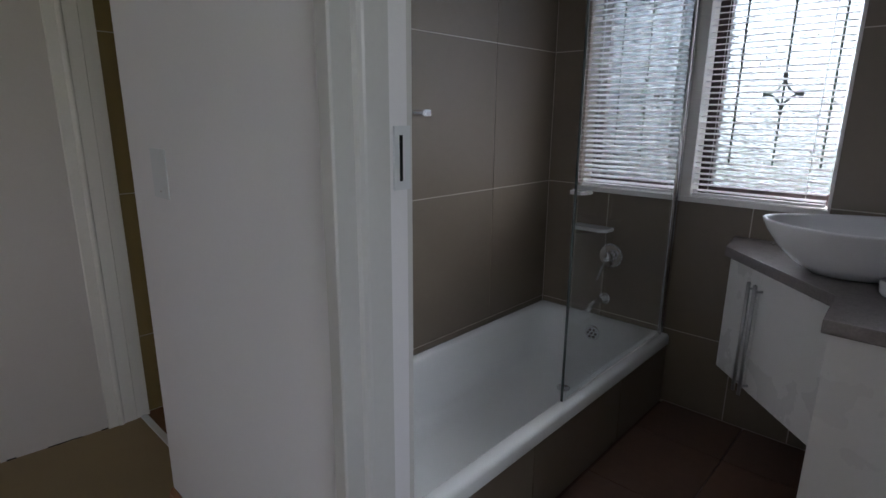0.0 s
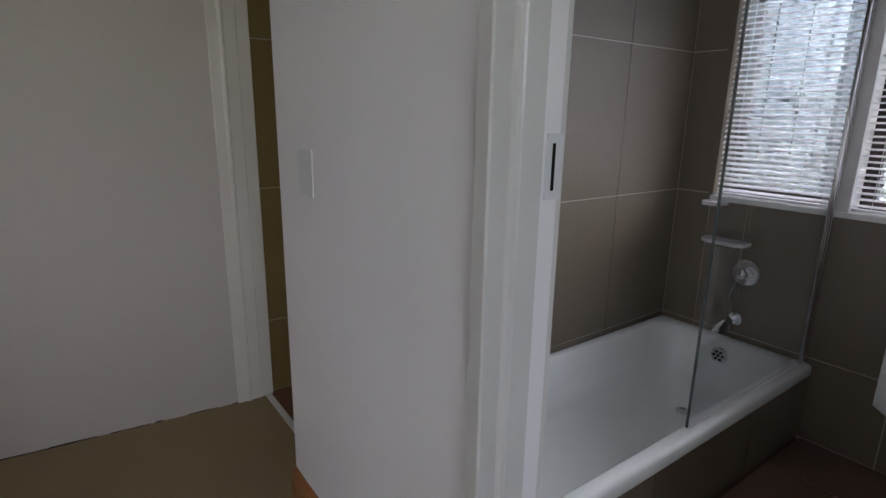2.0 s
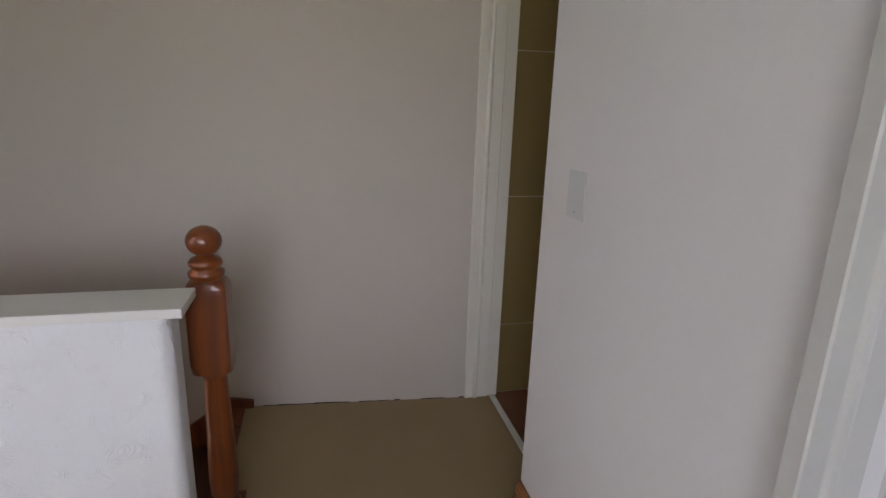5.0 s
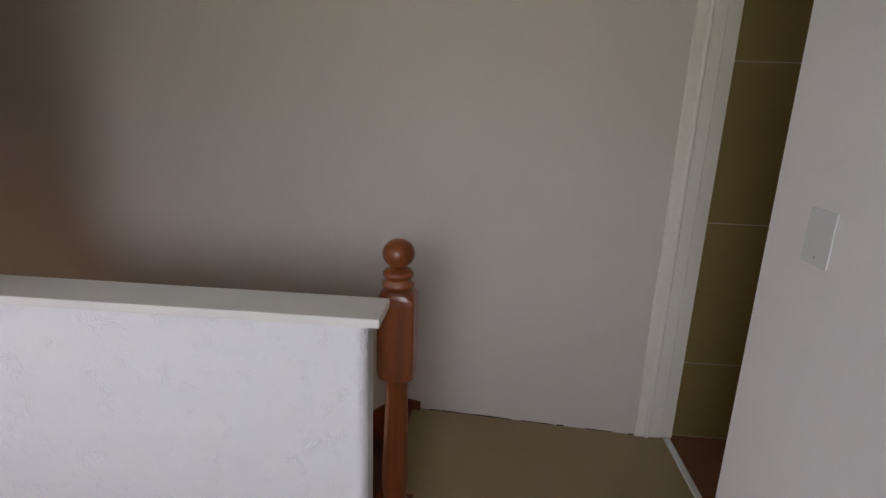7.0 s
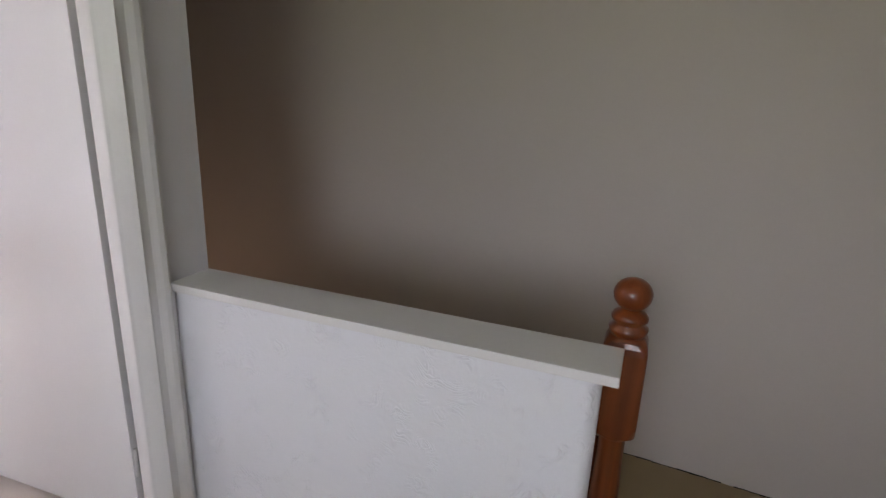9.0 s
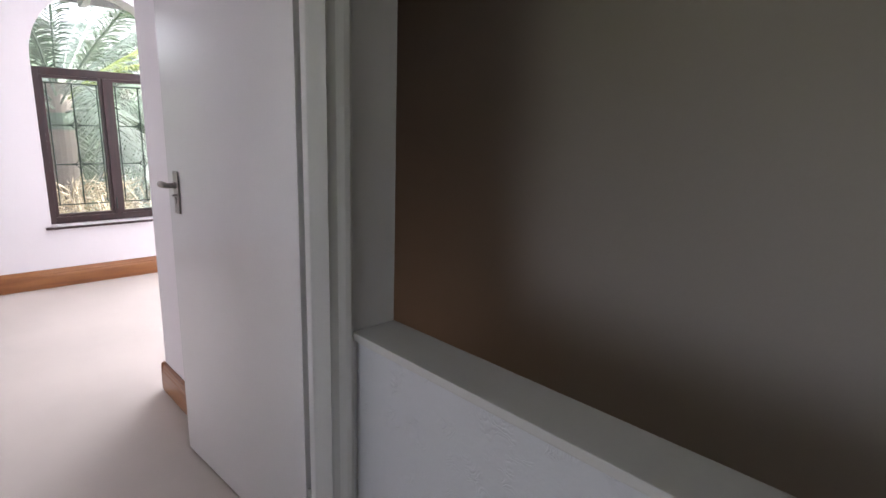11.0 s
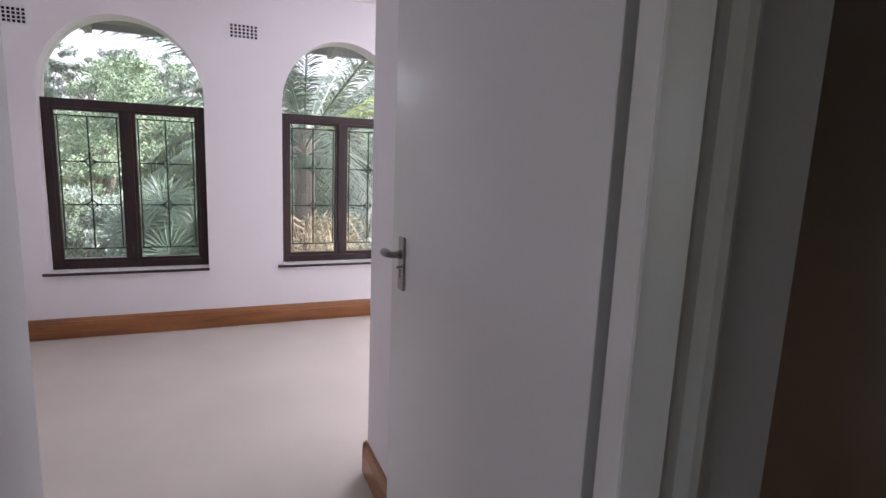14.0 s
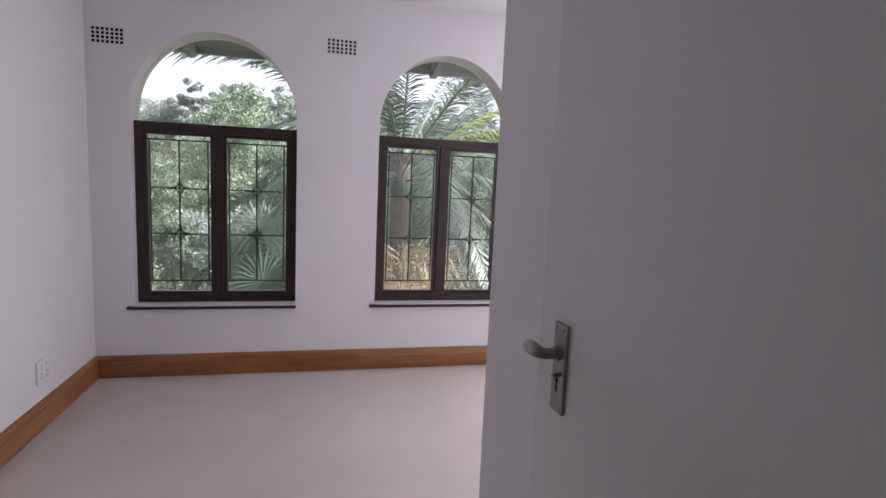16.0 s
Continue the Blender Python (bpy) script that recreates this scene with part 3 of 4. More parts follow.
def arched_window(name, y0, y1):
    t = setting(thing(name, "arched window with dark timber casements below clear arch glass", "window"))
    x = XB - WREC          # inner face of the frame
    d = 0.07
    zt, zb = WZT, WZ0 + 0.012
    fw_, mid = 0.052, (y0 + y1) / 2
    f = bmesh.new()
    add_box(f, (x - d, y0 + 0.001, zb), (x, y0 + fw_, zt), 0.004)
    add_box(f, (x - d, y1 - fw_, zb), (x, y1 - 0.001, zt), 0.004)
    add_box(f, (x - d, y0 + fw_, zt - 0.06), (x, y1 - fw_, zt), 0.004)
    add_box(f, (x - d, y0 + fw_, zb), (x, y1 - fw_, zb + 0.055), 0.004)
    part("window_frame", f, M_WINWOOD, t, "dark stained timber frame")
    part("window_mullion", box((x - d, mid - 0.03, zb + 0.055), (x + 0.004, mid + 0.03, zt - 0.06), 0.004), M_WINWOOD, t, "dark stained timber mullion")
    for a, b in ((y0 + fw_, mid - 0.03), (mid + 0.03, y1 - fw_)):
        s = bmesh.new()
        za, zz = zb + 0.055, zt - 0.06
        w = 0.024
        add_box(s, (x - 0.05, a, za), (x - 0.008, a + w, zz), 0.003)
        add_box(s, (x - 0.05, b - w, za), (x - 0.008, b, zz), 0.003)
        add_box(s, (x - 0.05, a + w, za), (x - 0.008, b - w, za + w), 0.003)
        add_box(s, (x - 0.05, a + w, zz - w), (x - 0.008, b - w, zz), 0.003)
        part("casement", s, M_WINWOOD, t)
        pane = part("pane", box((x - 0.032, a + w - 0.004, za + w - 0.004), (x - 0.028, b - w + 0.004, zz - w + 0.004)), M_GLASS, t, "clear pane")
        pane.visible_shadow = False
        g = bmesh.new()
        xi = x - 0.014
        gy = [a + 0.040, (a + b) / 2, b - 0.040]
        for yy in gy:
            add_tube(g, [(xi, yy, za + 0.10), (xi, yy, zz - 0.058)], 0.0052, 6)
        for zz2 in (za + 0.10, zz - 0.058):
            add_tube(g, [(xi, a + 0.002, zz2), (xi, b - 0.002, zz2)], 0.0052, 6)
        hgt = zz - za
        for q in (0.38, 0.66):
            add_tube(g, [(xi, gy[0], za + hgt * q), (xi, gy[2], za + hgt * q)], 0.0045, 6)
            scroll(g, xi, gy[1], za + hgt * q, 0.055)
        add_tube(g, [(xi, a + 0.002, za + hgt * 0.52), (xi, gy[0], za + hgt * 0.52)], 0.0045, 6)
        add_tube(g, [(xi, b - 0.002, za + hgt * 0.52), (xi, gy[2], za + hgt * 0.52)], 0.0045, 6)
        part("burglar_bars", g, M_IRON, t, "dark green iron bars with star scrolls")
    part("window_stay", box((x + 0.001, mid - 0.012, zb + 0.10), (x + 0.014, mid - 0.002, zb + 0.20), 0.002), M_IRON, t)
    # glass of the arch
    r, c = (y1 - y0) / 2 - 0.001, (y0 + y1) / 2
    bm = bmesh.new()
    pts = [(x - 0.066, c + r * math.cos(a), WSP + (AR - 0.001) * math.sin(a)) for a in [math.pi * i / 28 for i in range(29)]]
    pts += [(x - 0.066, y0 + 0.001, zt + 0.001), (x - 0.066, y1 - 0.001, zt + 0.001)]
    add_prism(bm, pts, (0.005, 0, 0))
    arch = part("arch_pane", bm, M_GLASS, t, "clear fixed arch pane")
    arch.visible_shadow = False
    part("window_sill", box((XB - WREC - 0.02, y0 + 0.001, WZ0 - 0.010), (XB + 0.020, y1 - 0.001, WZ0 + 0.011), 0.003), M_BED, t, "pale painted sill board")
    part("sill_nosing", box((XB + 0.001, y0 - 0.042, WZ0 - 0.016), (XB + 0.036, y1 + 0.004, WZ0 + 0.003), 0.003), M_WINWOOD, t, "dark timber sill edge")
    return t


arched_window("window_1", W1Y0, W1Y1)
arched_window("window_2", W2Y0, W2Y1)


def air_brick(y0, z0, y1, z1):
    t = thing("air_vent", "white wall vent with rows of small dark holes", "vent", "wall vents", at=(XB, (y0 + y1) / 2, (z0 + z1) / 2))
    w, h = (y1 - y0) / 2 + 0.012, (z1 - z0) / 2 + 0.012
    part("plate", box((-0.004, -w, -h), (0.004, w, h), 0.001), M_BED, t)
    holes = bmesh.new()
    for i in range(7):
        for j in range(4):
            y, z = -w + 0.018 + (2 * w - 0.036) * i / 6, -h + 0.018 + (2 * h - 0.036) * j / 3
            add_box(holes, (0.0035, y - 0.0085, z - 0.0085), (0.0058, y + 0.0085, z + 0.0085))
    part("holes", holes, M_DARK, t)
    return t


air_brick(V1Y0, VZ0, V1Y1, VZ1)
air_brick(V2Y0, VZ0 + 0.072, V2Y1, VZ1 + 0.072)

# wall socket on the left wall
so = thing("wall_socket", "white plastic power socket with two switches", "socket", at=(SOX, YL, SOZ))
part("plate", box((-0.075, -0.002, -0.065), (0.075, 0.009, 0.065), 0.003), M_PLASTIC, so)
for dx, dz in ((-0.028, 0.03), (0.028, 0.03)):
    part("rocker", box((dx - 0.008, 0.008, dz - 0.012), (dx + 0.008, 0.013, dz + 0.012), 0.002), M_PLASTIC, so)
for dx, dz in ((-0.028, -0.012), (-0.038, -0.034), (-0.018, -0.034), (0.028, -0.012), (0.018, -0.034), (0.038, -0.034)):
    part("pin_hole", lathe([(0.004, 0.0085), (0.004, 0.0097)], (dx, 0, dz), axis=1, steps=10), M_DARK, so)


# ---------- bathroom ----------
wall("wall_bathroom_back", (WT, BY + 0.0025, -0.2), (XBW + 0.15, Y2 + 0.03, H), M_GROUT)
wall("wall_bathroom_south", (WT, -3.75, -0.2), (XBW + 0.15, -3.6, H), M_WALL)
wall("wall_bathroom_window_low", (XBW + 0.0025, -3.6, -0.2), (XBW + 0.17, BY + 0.002, BWZ0), M_GROUT)
wall("wall_bathroom_window_high", (XBW + 0.0025, -3.6, BWZ1), (XBW + 0.17, BY + 0.002, H), M_GROUT)
wall("wall_bathroom_window_n", (XBW + 0.0025, BWY1, BWZ0), (XBW + 0.17, BY + 0.002, BWZ1), M_GROUT)
wall("wall_bathroom_window_s", (XBW + 0.0025, -3.6, BWZ0), (XBW + 0.17, BWY0, BWZ1), M_GROUT)
wall("wall_shower_room_far", (D2X + 0.138, FW0 + 0.0205, -0.2), (1.6, FW0 + 0.15, H), M_GROUT)
wall("wall_shower_room_east", (1.5, Y2, -0.2), (1.62, FW0 + 0.15, H), M_GROUT)


def tiles_on(name, wall_ob, cells, mat):
    """Tiles of one wall: cells are (a, b) corners of thin boxes; alike ones share their mesh."""
    made = {}
    for a, b in cells:
        size = tuple(round(abs(q - p), 3) for p, q in zip(a, b))
        if min(size) < 0.004:
            continue
        if size not in made:
            bm = box(tuple(-s / 2 for s in size), tuple(s / 2 for s in size))
            me = bpy.data.meshes.new(name)
            bmesh.ops.recalc_face_normals(bm, faces=bm.faces[:])
            bm.to_mesh(me)
            bm.free()
            me.materials.append(mat)
            made[size] = me
        ob = new(name, made[size])
        ob.location = [(p + q) / 2 for p, q in zip(a, b)]
        ob.parent = wall_ob


def rows_of(lo, hi, joint, step):
    """Spans between joints from lo to hi."""
    k0 = math.floor((lo - joint) / step)
    edges = [lo] + [joint + step * k for k in range(k0, k0 + 40) if lo + 1e-4 < joint + step * k < hi - 1e-4] + [hi]
    return list(zip(edges, edges[1:]))


G = 0.0022
ZT = rows_of(0.0, H, TZ, 0.6)
back = bpy.data.objects["wall_bathroom_back"]
tiles_on("tile", back, [((a + G, BY, c + G), (b - G, BY + 0.012, d - G)) for a, b in rows_of(WT, XBW, TX, 0.6) for c, d in ZT], M_TILE)


def tiles_window_wall():
    low, high = bpy.data.objects["wall_bathroom_window_low"], bpy.data.objects["wall_bathroom_window_high"]
    cells_low, cells_high = [], []
    for a, b in rows_of(-3.6, BY, TYW, 0.6):
        for c, d in ZT:
            for y0, y1 in ((a, min(b, BWY0)), (max(a, BWY0), min(b, BWY1)), (max(a, BWY1), b)):
                if y1 - y0 < 0.006:
                    continue
                inside = y0 >= BWY0 - 1e-5 and y1 <= BWY1 + 1e-5
                for z0, z1 in (((c, min(d, BWZ0)), (max(c, BWZ1), d)) if inside else ((c, d),)):
                    if z1 - z0 > 0.006:
                        (cells_low if z0 < BWZ0 else cells_high).append(((XBW, y0 + G, z0 + G), (XBW + 0.012, y1 - G, z1 - G)))
    tiles_on("tile", low, cells_low, M_TILE)
    tiles_on("tile", high, cells_high, M_TILE)


tiles_window_wall()
tiles_on("tile", bpy.data.objects["wall_shower_room_far"], [((a + G, FW0 + 0.018, c + G), (b - G, FW0 + 0.03, d - G)) for a, b in rows_of(D2X + 0.139, 1.5, 1.05, 0.6) for c, d in ZT], M_TILE2)
tiles_on("tile", bpy.data.objects["wall_shower_room_east"], [((1.488, a + G, c + G), (1.5, b - G, d - G)) for a, b in rows_of(Y2, FW0 + 0.018, -0.4, 0.6) for c, d in ZT], M_TILE2)
tiles_on("tile", bpy.data.objects["floor_bathroom"], [((a + G, c + G, -0.012), (b - G, d - G, 0.0)) for a, b in rows_of(0.06, XBW, 0.35, 0.4) for c, d in rows_of(-3.6, BO, -1.9, 0.4)], M_FLOORT)
tiles_on("tile", bpy.data.objects["floor_shower_room"], [((a + G, c + G, -0.012), (b - G, d - G, 0.0)) for a, b in rows_of(D2X + 0.127, 1.488, 0.35, 0.3) for c, d in rows_of(Y2 + 0.02, FW0 + 0.018, -0.3, 0.3)], M_FLOORR)


def bathtub():
    """A built-in bath: rounded rim, deep shell, tiled front panel."""
    t = thing("bathtub", "white enamelled built-in bath with a tiled front", "bathtub")
    x0, x1, y0, y1, zr = 0.17, XBW - 0.002, BO, BY - 0.002, ZR
    bm = bmesh.new()

    def ring(inset, z, rad, n=8):
        ax, bx, ay, by = x0 + inset[0], x1 - inset[1], y0 + inset[2], y1 - inset[3]
        pts = []
        for cx, cy, a0 in ((bx - rad, by - rad, 0), (ax + rad, by - rad, 90), (ax + rad, ay + rad, 180), (bx - rad, ay + rad, 270)):
            for k in range(n + 1):
                a = radians(a0 + 90 * k / n)
                pts.append((cx + rad * math.cos(a), cy + rad * math.sin(a), z))
        return [bm.verts.new(p) for p in pts]

    rings = [ring((0, 0, 0, 0), zr - 0.045, 0.01), ring((0, 0, 0, 0), zr - 0.012, 0.012), ring((0.004, 0.004, 0.006, 0.004), zr - 0.002, 0.014), ring((0.012, 0.012, 0.016, 0.012), zr, 0.02),
             ring((0.05, 0.035, 0.05, 0.03), zr - 0.002, 0.10), ring((0.062, 0.045, 0.062, 0.042), zr - 0.014, 0.11), ring((0.085, 0.06, 0.075, 0.055), zr - 0.08, 0.12),
             ring((0.14, 0.085, 0.10, 0.08), zr - 0.22, 0.12), ring((0.19, 0.12, 0.125, 0.105), ZBB + 0.03, 0.12), ring((0.26, 0.18, 0.18, 0.16), ZBB, 0.10)]
    for a, b in zip(rings, rings[1:]):
        n = len(a)
        for k in range(n):
            bm.faces.new((a[k], a[(k + 1) % n], b[(k + 1) % n], b[k]))
    bm.faces.new(rings[-1])
    part("shell", bm, M_BATH, t, smooth=True)
    part("front_panel", box((0.125, y0 + 0.018, 0.0), (x1, y0 + 0.03, zr - 0.02)), M_GROUT_D, t)
    for a, b in rows_of(0.125, x1, TX, 0.6):
        part("panel_tile", box((a + G, y0 + 0.008, 0.001), (b - G, y0 + 0.018, zr - 0.03)), M_TILE, t)
    ox, oy, oz = x1 - 0.083, OVY, OVZ
    part("overflow", lathe([(0.034, -0.014), (0.036, -0.010), (0.036, -0.002)], (ox, oy, oz), axis=0, steps=24), M_CHROME, t, "chrome overflow grille")
    hb = bmesh.new()
    for k in range(7):
        a = 2 * math.pi * k / 6
        rr = 0 if k == 6 else 0.019
        add_lathe(hb, [(0.0065, -0.0165), (0.0065, -0.0135)], (ox, oy + rr * math.cos(a), oz + rr * math.sin(a)), axis=0, steps=8)
    part("overflow_holes", hb, M_DARK, t)
    part("drain", lathe([(0.028, ZBB + 0.001), (0.028, ZBB + 0.006), (0.012, ZBB + 0.004)], (x1 - 0.32, (y0 + y1) / 2, 0), steps=20), M_CHROME, t, "chrome drain")
    return t


bathtub()

# bath screen
scr = thing("bath_screen", "frameless glass bath screen with a chrome wall channel", "bath screen")
part("glass_panel", box((SCX, SCY - 0.004, ZR + 0.004), (XBW - 0.02, SCY + 0.004, 1.98)), M_SCREEN, scr).visible_shadow = False
part("glass_edge", box((SCX - 0.0025, SCY - 0.0042, ZR + 0.004), (SCX - 0.0003, SCY + 0.0042, 1.98)), M_GLASSEDGE, scr, "dark polished glass edge")
part("wall_channel", box((XBW - 0.026, SCY - 0.014, ZR + 0.002), (XBW - 0.001, SCY + 0.014, 2.0), 0.003), M_CHROME, scr, "chrome wall channel")
part("hinge_bar", tube([(XBW - 0.045, SCY - 0.006, ZR + 0.002), (XBW - 0.045, SCY - 0.006, 2.0)], 0.009, 12), M_CHROME, scr, "chrome pivot bar", smooth=True)
part("bottom_seal", box((SCX, SCY - 0.006, ZR + 0.0005), (XBW - 0.02, SCY + 0.006, ZR + 0.004)), M_PLASTIC, scr, "pale rubber seal")

# mixer, spout and shelves on the window wall
mx = thing("shower_mixer", "chrome single-lever bath mixer on the tiled wall", "mixer", at=(XBW, MIY, MIZ))
part("backplate", lathe([(0.058, -0.001), (0.058, -0.006), (0.052, -0.012)], (0, 0, 0), axis=0, steps=32), M_CHROME, mx)
part("cartridge", lathe([(0.026, -0.01), (0.024, -0.05), (0.018, -0.056)], (0, 0, 0), axis=0, steps=24), M_CHROME, mx, smooth=True)
part("lever", tube([(-0.045, 0, -0.005), (-0.055, 0.012, -0.05), (-0.062, 0.03, -0.11)], [0.010, 0.008, 0.006], 10), M_CHROME, mx, smooth=True)
spt = thing("bath_spout", "chrome bath spout on the tiled wall", "spout", at=(XBW, SPY, SPZ))
part("rose", lathe([(0.030, -0.001), (0.030, -0.006), (0.024, -0.012)], (0, 0, 0), axis=0, steps=24), M_CHROME, spt)
part("spout", tube([(-0.01, 0, 0), (-0.06, 0.01, -0.004), (-0.11, 0.02, -0.02), (-0.125, 0.022, -0.045)], [0.017, 0.016, 0.015, 0.014], 14), M_CHROME, spt, smooth=True)
for yy, zz, w in ((SH1Y, SH1Z, 0.09), (SH2Y, SH2Z, 0.042)):
    s_ = thing("soap_shelf", "small white ceramic soap shelf on the tiles", "soap shelf", "soap shelves", at=(XBW, yy, zz))
    bm = bmesh.new()
    add_prism(bm, [(-0.0005, -w, -0.006), (-0.06, -w, -0.006), (-0.085, -w * 0.6, -0.006), (-0.085, w * 0.6, -0.006), (-0.06, w, -0.006), (-0.0005, w, -0.006)], (0, 0, 0.016))
    part("shelf", bm, M_CERAMIC, s_)
hk = thing("towel_rail", "chrome towel rail end on the tiled wall", "towel rail", at=(HKX, BY, HKZ))
part("bracket", box((-0.02, -0.05, -0.012), (0.02, -0.0005, 0.012), 0.003), M_CHROME, hk)
part("rail", tube([(-0.55, -0.04, 0), (-0.02, -0.04, 0)], 0.008, 10), M_CHROME, hk, smooth=True)


# bathroom window with blinds
def bathroom_window():
    t = setting(thing("window_3", "bathroom window of obscure glass in dark timber with iron bars", "window"))
    xg = XBW + 0.12
    part("window_sill", box((XBW - 0.012, BWY0, BWZ0 - 0.02), (XBW + 0.16, BWY1, BWZ0 + 0.002), 0.004), M_GLOSS, t, "white painted sill")
    part("reveal_post", box((XBW + 0.002, BWM - 0.026, BWZ0 + 0.002), (XBW + 0.16, BWM + 0.026, BWZ1)), M_GLOSS, t, "white painted post between the lights")
    part("reveal_side", box((XBW - 0.003, BWY0 - 0.003, BWZ0 - 0.02), (XBW + 0.09, BWY0 + 0.008, BWZ1), 0.002), M_GLOSS, t)
    part("reveal_side", box((XBW - 0.004, BWY1 - 0.01, BWZ0 - 0.02), (XBW + 0.16, BWY1 + 0.012, BWZ1), 0.002), M_TILE, t)
    for a, b in ((BWY0 - 0.035, BWM - 0.026), (BWM + 0.026, BWY1 - 0.01)):
        f = bmesh.new()
        w = 0.045
        add_box(f, (xg - 0.02, a, BWZ0 + 0.002), (xg + 0.03, a + w, BWZ1))
        add_box(f, (xg - 0.02, b - w, BWZ0 + 0.002), (xg + 0.03, b, BWZ1))
        add_box(f, (xg - 0.02, a + w, BWZ0 + 0.002), (xg + 0.03, b - w, BWZ0 + w))
        add_box(f, (xg - 0.02, a + w, BWZ1 - w), (xg + 0.03, b - w, BWZ1))
        part("window_frame", f, M_WINWOOD, t, "dark red-brown timber frame")
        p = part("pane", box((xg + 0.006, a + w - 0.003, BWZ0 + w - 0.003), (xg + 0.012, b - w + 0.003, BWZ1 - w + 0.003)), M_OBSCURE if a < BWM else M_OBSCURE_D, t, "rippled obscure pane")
        p.visible_shadow = False
        g = bmesh.new()
        xi, c = xg - 0.006, (a + b) / 2
        for yy in (a + 0.10, c, b - 0.10):
            add_tube(g, [(xi, yy, BWZ0 + 0.13), (xi, yy, BWZ1 - 0.05)], 0.004, 6)
        for zz in (1.345, 1.75):
            scroll(g, xi, c, zz, 0.06)
        part("burglar_bars", g, M_IRON, t, "dark iron bars with star scrolls")
    return t


bathroom_window()


def venetian_blind(a, b, tilt):
    t = thing("venetian_blind", "white metal venetian blind, lowered with slats half open", "blind", "bathroom blinds")
    x = XBW + 0.018
    n = int((BWZ1 - BWZ0 - 0.05) / 0.0225)
    hw = 0.0125
    first = None
    for k in range(n):
        z = BWZ0 + 0.030 + 0.0225 * k
        if first is None:
            bm = bmesh.new()
            prof = [(-hw, 0.0), (-hw * 0.5, 0.0022), (0, 0.003), (hw * 0.5, 0.0022), (hw, 0.0), (hw * 0.5, 0.0014), (0, 0.0022), (-hw * 0.5, 0.0014)]
            add_prism(bm, [(u * math.cos(tilt) - v * math.sin(tilt), a + 0.004, u * math.sin(tilt) + v * math.cos(tilt)) for u, v in prof], (0, b - a - 0.008, 0))
            first = part("slat", bm, M_SLAT, t)
            ob = first
        else:
            ob = new("slat", first.data)
            ob.parent = t
        ob.location = (x, 0, z)
        ob.rotation_euler = (radians(random.uniform(-0.05, 0.05)), radians(random.uniform(-0.6, 0.6)), 0)
    part("bottom_rail", box((x - 0.014, a + 0.004, BWZ0 + 0.006), (x + 0.014, b - 0.004, BWZ0 + 0.018), 0.003), M_SLAT, t)
    part("head_rail", box((x - 0.02, a + 0.002, BWZ1 - 0.03), (x + 0.02, b - 0.002, BWZ1 - 0.002), 0.002), M_SLAT, t)
    for q in (0.14, 0.86):
        yy = a + (b - a) * q
        part("ladder_cord", tube([(x - 0.018, yy, BWZ0 + 0.01), (x - 0.018, yy, BWZ1 - 0.02)], 0.0012, 5), M_SLAT, t)
    return t


venetian_blind(BWY0 + 0.012, BWM - 0.028, radians(14))
venetian_blind(BWM + 0.028, BWY1 - 0.012, radians(25))


# vanity: worktop, angled cabinet, tall cabinet, basin
WTZ = CZ
front = [Vector((CTX, CTY, 0)), Vector((CIX, CIY, 0))]
poly = [(XBW - 0.002, CTY + 0.03), (CTX, CTY), (CIX, CIY), (CNX, CNY), (CNX, -3.2), (XBW - 0.002, -3.2)]
setting(part("worktop", prism([(x, y, WTZ - 0.036) for x, y in poly], (0, 0, 0.036), 0.004), M_STONE), "grey speckled stone worktop with an angled front", "worktop")


def angled_cabinet():
    t = thing("vanity_cabinet", "white angled floating vanity cabinet with two long bar handles", "cabinet")
    d = (front[1] - front[0]).normalized()
    nrm = Vector((-d.y, d.x, 0))
    if nrm.x > 0:
        nrm = -nrm
    inset = 0.018
    p0, p1 = front[0] - nrm * inset + d * 0.012, front[1] - nrm * inset - d * 0.004
    z0, z1 = CABZ, WTZ - 0.037
    bp = [p0 - nrm * 0.02, p1 - nrm * 0.02, Vector((p1.x, -2.75, 0)), Vector((XBW - 0.004, -2.75, 0)), Vector((XBW - 0.004, p0.y - 0.01, 0))]
    part("body", prism([(p.x, p.y, z0) for p in bp], (0, 0, z1 - z0)), M_CAB, t)
    mid = p0.lerp(p1, 0.36)
    for a, b in ((p0, mid - d * 0.0015), (mid + d * 0.0015, p1)):
        part("door", prism([(q.x, q.y, z0 - 0.003) for q in (a, b, b - nrm * 0.018, a - nrm * 0.018)], (0, 0, z1 - z0), 0.0015), M_CAB, t)
    for s in (-1, 1):
        q = mid + d * 0.018 * s + nrm * 0.028
        part("handle", tube([(q.x, q.y, z0 - 0.012), (q.x, q.y, z1 - 0.042)], 0.006, 12), M_STEEL, t, "brushed steel bar handle", smooth=True)
        for zz in (z0 + 0.02, z1 - 0.065):
            part("handle_post", tube([(q.x, q.y, zz), (q.x - nrm.x * 0.028, q.y - nrm.y * 0.028, zz)], 0.004, 8), M_STEEL, t)
    return t


angled_cabinet()
tc = thing("bathroom_cabinet", "tall-sided white bathroom cabinet under the worktop", "cabinet")
part("body", box((CNX + 0.02, -3.19, 0.08), (CNX + 0.5, CNY - 0.014, WTZ - 0.037), 0.002), M_CAB, tc)
part("plinth", box((CNX + 0.06, -3.19, 0.0), (CNX + 0.48, CNY - 0.05, 0.08)), M_CAB, tc)


